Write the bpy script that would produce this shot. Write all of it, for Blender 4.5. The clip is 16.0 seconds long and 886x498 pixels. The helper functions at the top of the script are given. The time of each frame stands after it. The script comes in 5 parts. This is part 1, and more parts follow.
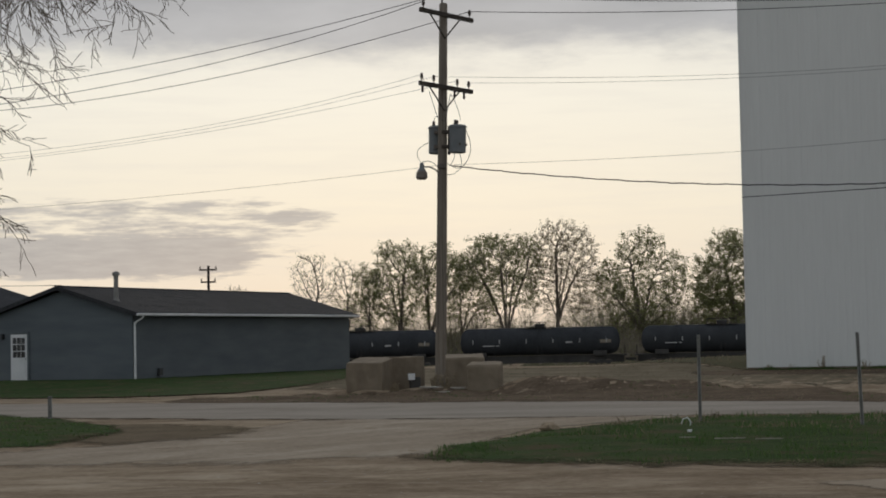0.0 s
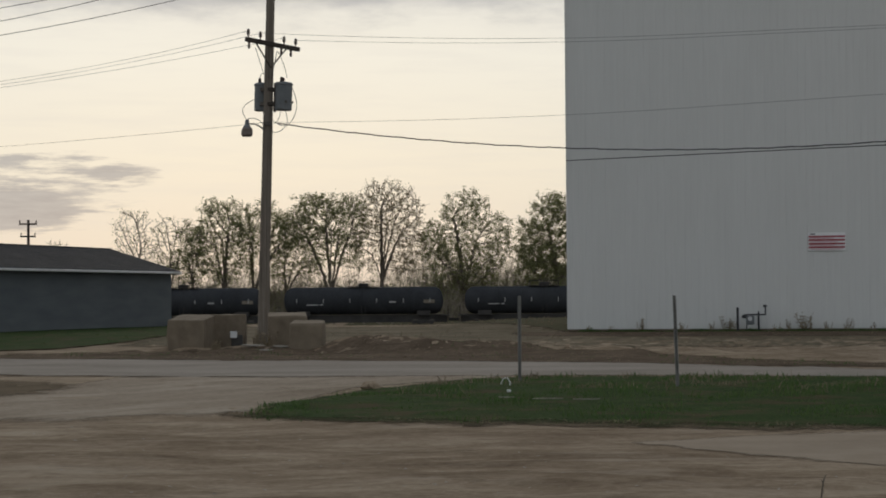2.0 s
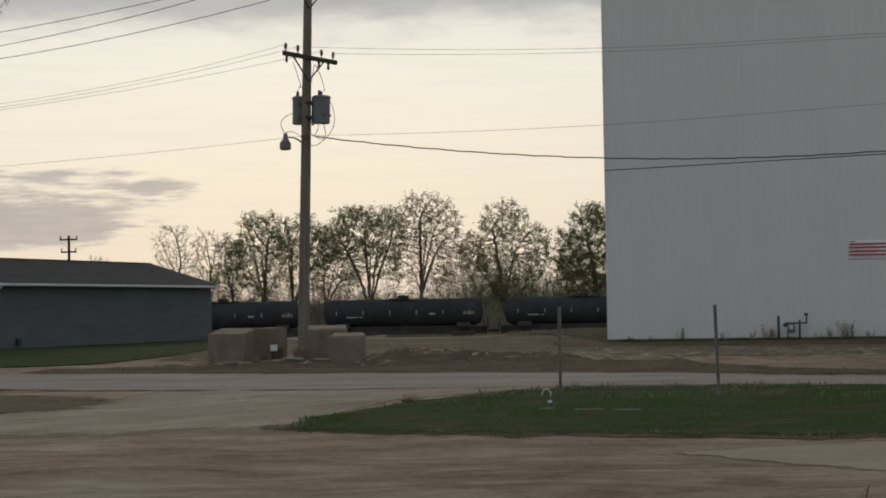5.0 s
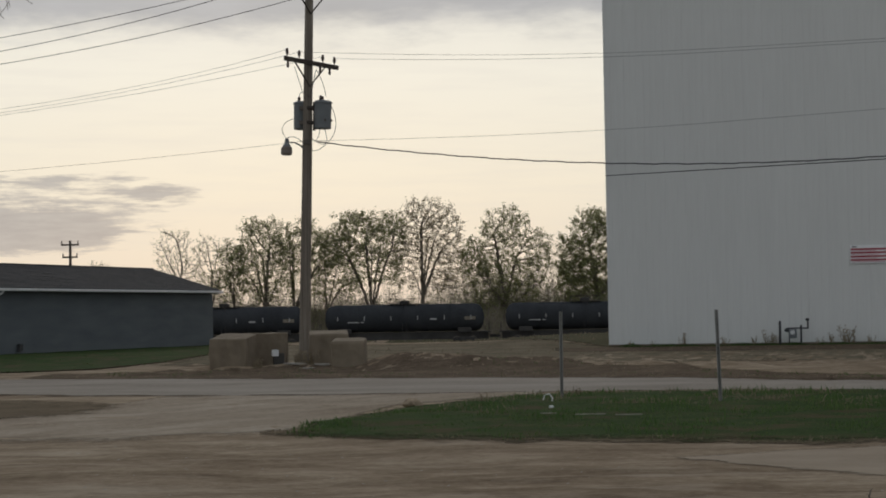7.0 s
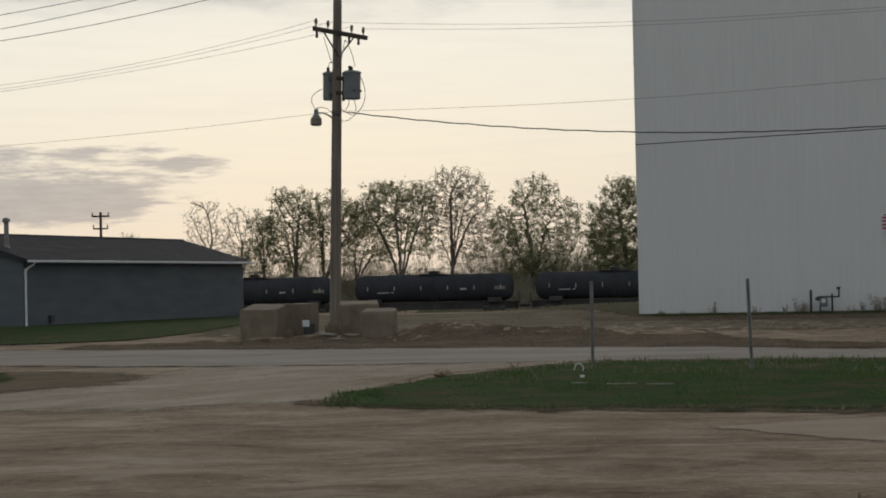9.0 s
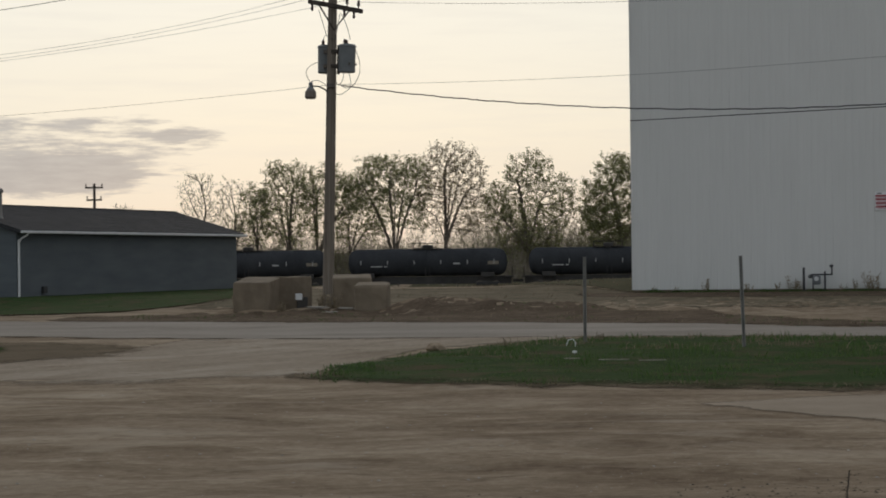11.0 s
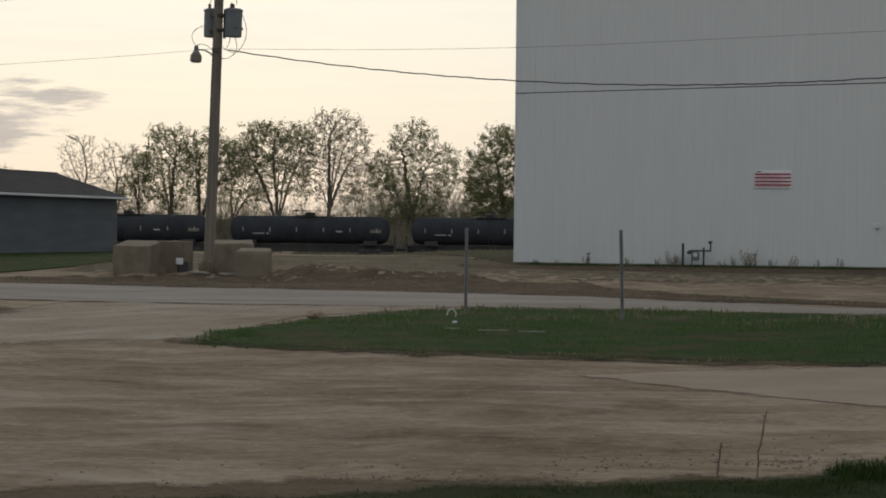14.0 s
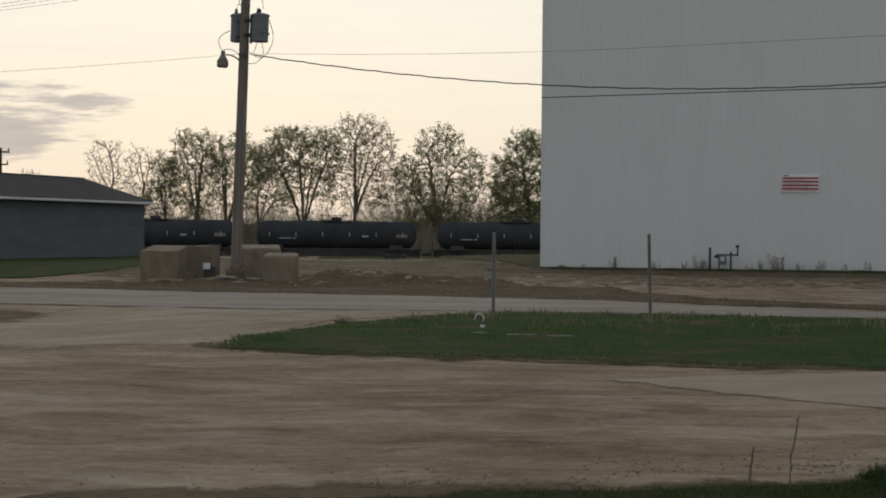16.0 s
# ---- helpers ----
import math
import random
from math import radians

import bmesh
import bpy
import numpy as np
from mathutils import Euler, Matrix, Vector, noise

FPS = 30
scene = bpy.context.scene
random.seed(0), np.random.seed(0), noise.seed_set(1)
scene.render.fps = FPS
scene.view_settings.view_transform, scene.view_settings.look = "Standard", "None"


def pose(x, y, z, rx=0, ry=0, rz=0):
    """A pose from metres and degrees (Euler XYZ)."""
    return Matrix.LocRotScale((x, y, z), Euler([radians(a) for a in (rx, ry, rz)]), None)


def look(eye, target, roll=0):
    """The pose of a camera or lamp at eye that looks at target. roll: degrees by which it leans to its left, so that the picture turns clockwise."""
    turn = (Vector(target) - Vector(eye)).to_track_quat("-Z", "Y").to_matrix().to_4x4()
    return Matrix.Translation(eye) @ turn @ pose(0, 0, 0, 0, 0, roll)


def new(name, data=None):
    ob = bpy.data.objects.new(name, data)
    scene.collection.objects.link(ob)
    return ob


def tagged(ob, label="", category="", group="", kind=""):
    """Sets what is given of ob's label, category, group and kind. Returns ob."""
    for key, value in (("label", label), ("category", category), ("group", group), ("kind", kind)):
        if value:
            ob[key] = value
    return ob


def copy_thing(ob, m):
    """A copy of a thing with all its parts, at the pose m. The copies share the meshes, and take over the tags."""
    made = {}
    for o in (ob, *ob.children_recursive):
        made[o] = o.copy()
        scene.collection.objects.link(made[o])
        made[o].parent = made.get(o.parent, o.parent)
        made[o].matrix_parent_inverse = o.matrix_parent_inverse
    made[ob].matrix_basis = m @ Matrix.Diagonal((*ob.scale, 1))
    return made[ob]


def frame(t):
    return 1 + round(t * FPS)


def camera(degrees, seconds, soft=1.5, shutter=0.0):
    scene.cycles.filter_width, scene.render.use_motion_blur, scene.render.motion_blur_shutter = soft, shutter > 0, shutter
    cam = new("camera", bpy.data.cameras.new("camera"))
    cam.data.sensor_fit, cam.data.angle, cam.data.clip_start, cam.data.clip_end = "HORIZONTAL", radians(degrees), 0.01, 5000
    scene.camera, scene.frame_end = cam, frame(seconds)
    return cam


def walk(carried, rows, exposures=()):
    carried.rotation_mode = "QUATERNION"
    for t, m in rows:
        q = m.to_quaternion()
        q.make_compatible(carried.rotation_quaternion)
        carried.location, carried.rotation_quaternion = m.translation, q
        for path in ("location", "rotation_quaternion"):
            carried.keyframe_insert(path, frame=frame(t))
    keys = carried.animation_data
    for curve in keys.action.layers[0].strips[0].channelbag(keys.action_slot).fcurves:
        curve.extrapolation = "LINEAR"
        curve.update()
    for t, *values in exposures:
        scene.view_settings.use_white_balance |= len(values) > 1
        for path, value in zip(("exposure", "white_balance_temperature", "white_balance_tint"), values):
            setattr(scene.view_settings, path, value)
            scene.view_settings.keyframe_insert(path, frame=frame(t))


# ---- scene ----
EXPOSURES = [(0.0, 0.0), (1.0, -0.04), (8.7, -0.03), (11.0, 0.03), (11.5, 0.03), (12.0, -0.05), (12.5, 0.16), (13.5, 0.14), (14.5, 0.1), (16.0, 0.08)]
cam = camera(25.98, 16.0, soft=1.85)
# seconds, place, then heading, tilt and lean in degrees
ROWS = [
    (0.0, -0.018, 0.006, 1.609, -4.772, 2.730, -1.163),
    (0.5, -0.011, 0.005, 1.605, -3.966, 2.279, -1.027),
    (1.0, -0.002, 0.002, 1.600, -2.061, 1.844, -0.824),
    (1.5, 0.014, -0.006, 1.598, -0.244, 1.528, -0.666),
    (2.0, 0.014, 0.001, 1.602, 0.424, 1.449, -0.441),
    (2.5, 0.011, 0.006, 1.601, 0.360, 1.523, -0.314),
    (3.0, 0.013, 0.007, 1.604, 0.176, 1.675, -0.507),
    (3.5, 0.007, 0.014, 1.602, 0.000, 1.618, -0.609),
    (4.0, 0.007, 0.007, 1.603, -0.129, 1.530, -0.655),
    (4.5, 0.010, 0.002, 1.602, -0.369, 1.662, -0.799),
    (5.0, 0.010, 0.003, 1.606, -0.736, 1.804, -0.985),
    (7.5, 0.008, 0.013, 1.600, -0.796, 1.964, -0.998),
    (8.0, 0.003, 0.012, 1.601, -0.960, 1.835, -1.001),
    (8.5, -0.005, 0.023, 1.601, -1.322, 1.412, -1.194),
    (8.7, -0.008, 0.028, 1.602, -1.578, 1.274, -1.297),
    (11.0, -0.005, 0.028, 1.605, -1.488, 0.315, -0.703),
    (11.5, 0.005, 0.017, 1.603, 0.183, -0.192, 0.384),
    (12.0, 0.018, 0.001, 1.597, 1.281, -1.987, 0.656),
    (12.5, 0.018, -0.028, 1.601, 0.601, -1.793, 0.699),
    (13.0, 0.006, -0.039, 1.598, 0.594, -0.554, 0.154),
    (13.5, -0.001, -0.031, 1.597, 1.305, -0.160, 0.479),
    (14.0, -0.004, -0.028, 1.598, 2.012, -0.605, 0.621),
    (14.5, -0.011, -0.020, 1.590, 1.785, -0.795, 0.223),
    (15.0, -0.018, -0.010, 1.592, 1.121, -0.459, 0.111),
    (15.5, -0.030, -0.001, 1.591, 0.924, -0.203, 0.495),
    (16.0, -0.033, 0.009, 1.591, 1.241, -0.474, 0.530),
]


def aim(x, y, z, heading, tilt, lean):
    h, t = radians(heading), radians(tilt)
    way = Vector((math.sin(h) * math.cos(t), math.cos(h) * math.cos(t), math.sin(t)))
    return look(Vector((x, y, z)), Vector((x, y, z)) + way * 10, lean)


walk(cam, [(r[0], aim(*r[1:])) for r in ROWS], exposures=EXPOSURES)

# ---- world and sun ----
SUN_AZ, SUN_EL = -6.0, 7.0
world = bpy.data.worlds.new("dusk_sky")
scene.world = world
world.use_nodes = True


class Nodes:
    """A short way to write node trees."""

    def __init__(self, tree):
        self.t = tree
        tree.nodes.clear()

    def n(self, kind, ins=None, **props):
        node = self.t.nodes.new("ShaderNode" + kind)
        for k, v in props.items():
            setattr(node, k, v)
        for k, v in (ins or {}).items():
            sock = node.inputs[k]
            if isinstance(v, bpy.types.NodeSocket):
                self.t.links.new(v, sock)
            else:
                sock.default_value = v
        return node

    def math(self, op, a, b=0.0, c=None, clamp=False):
        node = self.n("Math", {0: a, 1: b}, operation=op, use_clamp=clamp)
        if c is not None:
            if isinstance(c, bpy.types.NodeSocket):
                self.t.links.new(c, node.inputs[2])
            else:
                node.inputs[2].default_value = c
        return node.outputs[0]

    def ramp(self, fac, stops, smooth=False):
        node = self.n("ValToRGB", {"Fac": fac})
        cr = node.color_ramp
        if smooth:
            cr.interpolation = "EASE"
        while len(cr.elements) < len(stops):
            cr.elements.new(0.5)
        for e, (p, c) in zip(cr.elements, stops):
            e.position = p
            e.color = (c, c, c, 1) if isinstance(c, (int, float)) else (*c, 1)
        return node.outputs[0]

    def mix(self, fac, a, b, blend="MIX"):
        node = self.n("Mix", data_type="RGBA", blend_type=blend)
        for sock, v in ((node.inputs[0], fac), (node.inputs[6], a), (node.inputs[7], b)):
            if isinstance(v, bpy.types.NodeSocket):
                self.t.links.new(v, sock)
            else:
                sock.default_value = (*v, 1) if isinstance(v, tuple) else v
        return node.outputs[2]

    def noise(self, vec, scale, detail=4.0, rough=0.55):
        return self.n("TexNoise", {"Vector": vec, "Scale": scale, "Detail": detail, "Roughness": rough}).outputs[0]

    def stretch(self, vec, scale, turn=(0, 0, 0), move=(0, 0, 0)):
        return self.n("Mapping", {"Vector": vec, "Scale": scale, "Rotation": turn, "Location": move}).outputs[0]


w = Nodes(world.node_tree)
way = w.n("TexCoord").outputs["Generated"]
sep = w.n("SeparateXYZ", {0: way})
up = w.math("MAXIMUM", sep.outputs[2], 0.0)
# gap of bright sky under a cloud deck, warm towards the horizon
clear = w.ramp(w.math("MULTIPLY", up, 2.0), [
    (0.0, (0.60, 0.54, 0.47)), (0.06, (0.78, 0.69, 0.57)), (0.14, (0.85, 0.77, 0.63)),
    (0.25, (0.87, 0.82, 0.71)), (0.40, (0.78, 0.76, 0.71)), (1.0, (0.50, 0.52, 0.55))])
ragged = w.noise(w.stretch(way, (9, 9, 30)), 2.2, 7.0, 0.62)
deck = w.math("ADD", up, w.math("MULTIPLY", w.math("SUBTRACT", ragged, 0.5), 0.034))
deck = w.ramp(deck, [(0.138, 0.0), (0.162, 0.85), (0.20, 1.0)], True)
tone = w.noise(w.stretch(way, (5, 5, 16)), 2.2, 5.0)
deck_col = w.ramp(tone, [(0.3, (0.30, 0.31, 0.335)), (0.75, (0.44, 0.445, 0.47))])
# bank of grey cloud low down in the south-west: a flat body, ragged streaks above it and one loose puff
side = w.math("DIVIDE", sep.outputs[0], w.math("MAXIMUM", sep.outputs[1], 0.05))
flat = w.n("CombineXYZ", {0: side, 1: up, 2: 0.0}).outputs[0]
streak = w.noise(w.stretch(flat, (13, 165, 1), move=(3.1, 0.7, 0)), 1.0, 6.0, 0.60)
fleck = w.noise(w.stretch(flat, (48, 290, 1)), 1.0, 5.0, 0.6)
grain = w.math("ADD", w.math("MULTIPLY", streak, 0.54), w.math("MULTIPLY", fleck, 0.46))


def span(v, a, b):
    return w.n("MapRange", {0: v, 1: a, 2: b, 3: 0.0, 4: 1.0}, interpolation_type="SMOOTHSTEP").outputs[0]


body = w.math("MULTIPLY", span(side, -0.172, -0.215), w.math("MULTIPLY", span(up, 0.060, 0.050), span(up, 0.030, 0.040)))
upper = w.math("MULTIPLY", span(side, -0.135, -0.190), w.math("MULTIPLY", span(up, 0.079, 0.072), span(up, 0.030, 0.046)))
dx = w.math("MULTIPLY", w.math("ADD", side, 0.1560), 48.0)
dz = w.math("MULTIPLY", w.math("SUBTRACT", up, 0.0645), 130.0)
puff = span(w.math("ADD", w.math("MULTIPLY", dx, dx), w.math("MULTIPLY", dz, dz)), 1.25, 0.15)
cover = w.math("ADD", w.math("ADD", w.math("MULTIPLY", body, 0.19), w.math("MULTIPLY", upper, 0.185)), w.math("MULTIPLY", puff, 0.13))
bank = w.math("MULTIPLY", span(w.math("ADD", grain, cover), 0.58, 0.76), w.math("MULTIPLY", span(cover, 0.01, 0.07), 0.92))
wisps = w.math("MULTIPLY", w.ramp(w.noise(w.stretch(way, (6, 6, 60)), 2.6, 5.0), [(0.45, 0.0), (0.75, 1.0)]), 0.22)
sky = w.mix(wisps, clear, (0.66, 0.62, 0.58))
sky = w.mix(bank, sky, w.ramp(fleck, [(0.3, (0.34, 0.335, 0.345)), (0.7, (0.44, 0.43, 0.42))]))
sky = w.mix(deck, sky, deck_col)
# the sky is bright towards the hidden sun and dull away from it
facing = w.n("MapRange", {0: sep.outputs[1], 1: -0.5, 2: 0.75, 3: 0.0, 4: 1.0}, interpolation_type="SMOOTHSTEP").outputs[0]
dull = w.mix(0.75, sky, (0.415, 0.445, 0.475))
sky = w.n("VectorMath", {0: w.mix(facing, dull, sky), 1: (0.98, 1.0, 1.02)}, operation="MULTIPLY")
air = w.n("TexSky", sky_type="NISHITA", sun_disc=False, sun_elevation=radians(SUN_EL), sun_rotation=radians(SUN_AZ))
veil = w.n("VectorMath", {0: air.outputs[0], 3: 0.045}, operation="SCALE")
air_bg = w.n("Background", {"Color": veil.outputs[0], "Strength": 0.05})
cloud_bg = w.n("Background", {"Color": sky.outputs[0], "Strength": 1.0})
both = w.n("AddShader")
w.t.links.new(air_bg.outputs[0], both.inputs[0])
w.t.links.new(cloud_bg.outputs[0], both.inputs[1])
w.t.links.new(both.outputs[0], w.n("OutputWorld").inputs[0])

sun = new("sun", bpy.data.lights.new("sun", "SUN"))
sun.data.energy, sun.data.angle, sun.data.color = 0.35, radians(14), (1.0, 0.86, 0.68)
sun.matrix_world = look((0, 0, 60), (-math.sin(radians(SUN_AZ)) * 50, -math.cos(radians(SUN_AZ)) * 50, 60 - 50 * math.tan(radians(SUN_EL + 6))))


# ---- materials ----
def material(name, build, rough=0.8, metal=0.0, bump=0.0, bump_scale=40.0, spec=0.3, fade=False, thin=0.0):
    """build(nodes, place) gives the base colour; place is in metres. fade: worn away at the rim of a bed. thin: light that comes through a leaf."""
    m = bpy.data.materials.new(name)
    m.use_nodes = True
    k = Nodes(m.node_tree)
    place = k.n("NewGeometry").outputs["Position"]
    got = build(k, place)
    colour, relief = got if isinstance(got, tuple) else (got, None)
    ins = {"Base Color": colour, "Roughness": rough, "Metallic": metal, "Specular IOR Level": spec}
    if bump:
        h = relief if relief is not None else k.noise(place, bump_scale, 5.0, 0.6)
        ins["Normal"] = k.n("Bump", {"Strength": bump, "Distance": 0.02, "Height": h}).outputs[0]
    out = k.n("BsdfPrincipled", ins).outputs[0]
    if thin:
        out = k.n("MixShader", {0: thin, 1: out, 2: k.n("BsdfTranslucent", {"Color": colour}).outputs[0]}).outputs[0]
    if fade:
        rim = k.n("Attribute", attribute_name="fade").outputs["Fac"]
        n = k.math("ADD", k.math("MULTIPLY", k.noise(place, 1.3, 5.0, 0.7), 0.9), k.math("MULTIPLY", k.noise(place, 11.0, 4.0, 0.7), 0.5))
        rim = k.math("ADD", rim, k.math("SUBTRACT", n, 0.70))
        alpha = k.n("MapRange", {0: rim, 1: 0.28, 2: 0.72, 3: 0.0, 4: 1.0}, interpolation_type="SMOOTHSTEP").outputs[0]
        out = k.n("MixShader", {0: alpha, 1: k.n("BsdfTransparent").outputs[0], 2: out}).outputs[0]
    k.t.links.new(out, k.n("OutputMaterial").inputs[0])
    return m


def mottled(dark, light, big=1.2, small=25.0, share=0.4):
    def build(k, p):
        a = k.noise(p, big, 4.0)
        b = k.noise(p, small, 4.0)
        f = k.math("ADD", k.math("MULTIPLY", a, 1 - share), k.math("MULTIPLY", b, share))
        return k.ramp(f, [(0.33, dark), (0.67, light)])
    return build


def dirt(k, p):
    """Packed dirt: damp patches, wheel streaks along the yard, pale dust, pebbles."""
    warp = k.n("VectorMath", {0: p, 1: k.n("VectorMath", {0: k.n("TexNoise", {"Vector": p, "Scale": 0.5, "Detail": 3.0}).outputs[1], 3: 1.6}, operation="SCALE").outputs[0]}, operation="ADD").outputs[0]
    a = k.noise(k.stretch(warp, (0.75, 1.0, 1.0), (0, 0, radians(-9))), 0.42, 6.0, 0.62)
    b = k.noise(k.stretch(warp, (0.8, 1.1, 1.0), (0, 0, radians(6))), 1.7, 6.0, 0.7)
    c = k.noise(p, 9.0, 6.0, 0.7)
    d = k.noise(k.stretch(warp, (0.40, 1.0, 1.0), (0, 0, radians(-3))), 1.1, 5.0, 0.6)
    f = k.math("ADD", k.math("ADD", k.math("MULTIPLY", a, 0.34), k.math("MULTIPLY", d, 0.22)), k.math("ADD", k.math("MULTIPLY", b, 0.24), k.math("MULTIPLY", c, 0.20)))
    col = k.ramp(f, [(0.38, (0.108, 0.075, 0.049)), (0.455, (0.195, 0.145, 0.098)), (0.52, (0.275, 0.214, 0.150)), (0.595, (0.395, 0.322, 0.238))])
    pale = k.ramp(k.noise(k.stretch(warp, (0.42, 1.1, 1.0), (0, 0, radians(4))), 0.9, 6.0, 0.62), [(0.55, 0.0), (0.70, 0.6)])
    col = k.mix(pale, col, (0.40, 0.335, 0.255))
    dash = k.ramp(k.noise(k.stretch(warp, (0.7, 1.5, 1.0), (0, 0, radians(-8))), 2.0, 7.0, 0.68), [(0.57, 0.0), (0.69, 0.5)])
    col = k.mix(dash, col, (0.085, 0.060, 0.041))
    grit = k.ramp(k.noise(p, 42.0, 3.0, 0.7), [(0.60, 0.0), (0.72, 1.0)])
    col = k.mix(k.math("MULTIPLY", grit, 0.5), col, (0.48, 0.41, 0.325))
    return col, k.math("ADD", k.math("MULTIPLY", c, 0.6), k.math("MULTIPLY", k.noise(p, 60.0, 4.0), 0.4))


def gravel(k, p):
    a = k.noise(k.stretch(p, (0.35, 0.9, 1.0), (0, 0, radians(12))), 0.6, 6.0, 0.65)
    b = k.noise(p, 14.0, 6.0, 0.7)
    f = k.math("ADD", k.math("MULTIPLY", a, 0.6), k.math("MULTIPLY", b, 0.4))
    return k.ramp(f, [(0.34, (0.20, 0.173, 0.144)), (0.50, (0.285, 0.252, 0.215)), (0.66, (0.36, 0.325, 0.28))]), b


def dust(k, p):
    along = k.stretch(k.stretch(p, (1, 1, 1), (0, 0, radians(-62))), (0.14, 1.0, 1.0))
    a = k.math("ADD", k.math("MULTIPLY", k.noise(p, 0.35, 5.0, 0.65), 0.45), k.math("MULTIPLY", k.noise(along, 1.1, 5.0, 0.6), 0.55))
    b = k.noise(p, 8.0, 6.0, 0.7)
    f = k.math("ADD", k.math("MULTIPLY", a, 0.65), k.math("MULTIPLY", b, 0.35))
    return k.ramp(f, [(0.38, (0.185, 0.145, 0.103)), (0.50, (0.295, 0.243, 0.186)), (0.62, (0.41, 0.352, 0.282))]), b


def concrete(k, p):
    a = k.noise(p, 0.9, 5.0, 0.6)
    b = k.noise(p, 30.0, 5.0, 0.7)
    f = k.math("ADD", k.math("MULTIPLY", a, 0.65), k.math("MULTIPLY", b, 0.35))
    return k.ramp(f, [(0.35, (0.262, 0.210, 0.155)), (0.65, (0.365, 0.302, 0.232))]), b


def block_stone(k, p):
    a = k.noise(p, 2.0, 5.0, 0.6)
    drip = k.noise(k.stretch(p, (2.0, 2.0, 0.7)), 1.5, 5.0)
    tint = k.n("ObjectInfo").outputs["Random"]
    f = k.math("ADD", k.math("MULTIPLY", a, 0.55), k.math("MULTIPLY", drip, 0.45))
    col = k.ramp(f, [(0.33, (0.115, 0.090, 0.063)), (0.66, (0.235, 0.188, 0.138))])
    return k.mix(k.math("MULTIPLY", tint, 0.5), col, (0.265, 0.218, 0.155)), k.noise(p, 22.0, 6.0, 0.7)


def grass_col(k, p):
    a = k.noise(p, 0.6, 4.0, 0.6)
    isl = k.n("NewGeometry").outputs["Random Per Island"]
    f = k.math("ADD", k.math("MULTIPLY", a, 0.62), k.math("MULTIPLY", isl, 0.38))
    return k.ramp(f, [(0.25, (0.024, 0.043, 0.014)), (0.43, (0.038, 0.070, 0.022)), (0.58, (0.060, 0.088, 0.030)), (0.72, (0.13, 0.112, 0.060))])


def verge_col(k, p):
    a = k.noise(p, 0.6, 4.0, 0.6)
    isl = k.n("NewGeometry").outputs["Random Per Island"]
    f = k.math("ADD", k.math("MULTIPLY", a, 0.7), k.math("MULTIPLY", isl, 0.3))
    return k.ramp(f, [(0.25, (0.062, 0.112, 0.038)), (0.5, (0.088, 0.150, 0.052)), (0.75, (0.14, 0.165, 0.075))])


def turf(k, p):
    a = k.noise(p, 1.5, 5.0, 0.65)
    b = k.noise(p, 24.0, 4.0, 0.7)
    f = k.math("ADD", k.math("MULTIPLY", a, 0.5), k.math("MULTIPLY", b, 0.5))
    col = k.ramp(f, [(0.36, (0.024, 0.043, 0.016)), (0.55, (0.041, 0.070, 0.024)), (0.68, (0.080, 0.084, 0.042))])
    bare = k.ramp(k.noise(p, 0.8, 6.0, 0.7), [(0.50, 0.0), (0.62, 0.85)])
    return k.mix(bare, col, (0.085, 0.066, 0.040)), b


def white_metal(k, p):
    a = k.noise(k.stretch(p, (1, 1, 0.12)), 0.7, 5.0, 0.6)
    b = k.noise(k.stretch(p, (3.0, 3.0, 0.25)), 2.0, 5.0, 0.6)
    f = k.math("ADD", k.math("MULTIPLY", a, 0.5), k.math("MULTIPLY", b, 0.5))
    return k.ramp(f, [(0.3, (0.645, 0.648, 0.625)), (0.7, (0.70, 0.703, 0.68))])


def siding(k, p):
    a = k.noise(k.stretch(p, (0.35, 0.35, 1.6)), 1.3, 5.0)
    return k.ramp(a, [(0.3, (0.096, 0.112, 0.124)), (0.7, (0.130, 0.147, 0.158))])


def bark(k, p):
    a = k.noise(k.stretch(p, (4, 4, 0.6)), 3.0, 5.0, 0.65)
    return k.ramp(a, [(0.3, (0.11, 0.090, 0.070)), (0.7, (0.23, 0.195, 0.16))])


def pole_wood(k, p):
    a = k.noise(k.stretch(p, (22, 22, 0.5)), 1.0, 5.0, 0.65)
    return k.ramp(a, [(0.3, (0.115, 0.096, 0.077)), (0.7, (0.255, 0.220, 0.180))]), a


def leaf_col(k, p):
    isl = k.n("NewGeometry").outputs["Random Per Island"]
    return k.ramp(isl, [(0.0, (0.18, 0.200, 0.085)), (0.6, (0.25, 0.265, 0.115)), (1.0, (0.31, 0.30, 0.15))])


M_dirt = material("packed_dirt", dirt, 0.95, spec=0.02, bump=0.3)
M_gravel = material("gravel_road", gravel, 0.93, spec=0.02, fade=True, bump=0.4)
M_dust = material("dusty_drive", dust, 0.95, spec=0.02, fade=True, bump=0.12)
M_slab = material("pale_concrete", concrete, 0.85, spec=0.02, fade=True, bump=0.2)
M_block = material("cast_concrete", block_stone, 0.9, bump=0.5)
M_turf = material("turf", turf, 0.95, spec=0.02, fade=True, bump=0.7)
M_grass = material("grass_blade", grass_col, 1.0, spec=0.0, thin=0.5)
M_thin = material("thin_dark_turf", mottled((0.022, 0.032, 0.014), (0.050, 0.058, 0.028), 1.4, 22.0, 0.5), 0.95, spec=0.02, fade=True, bump=0.7)
M_dull = material("dull_turf", mottled((0.05, 0.052, 0.028), (0.11, 0.10, 0.058), 0.3, 3.0), 0.95, spec=0.02, fade=True)
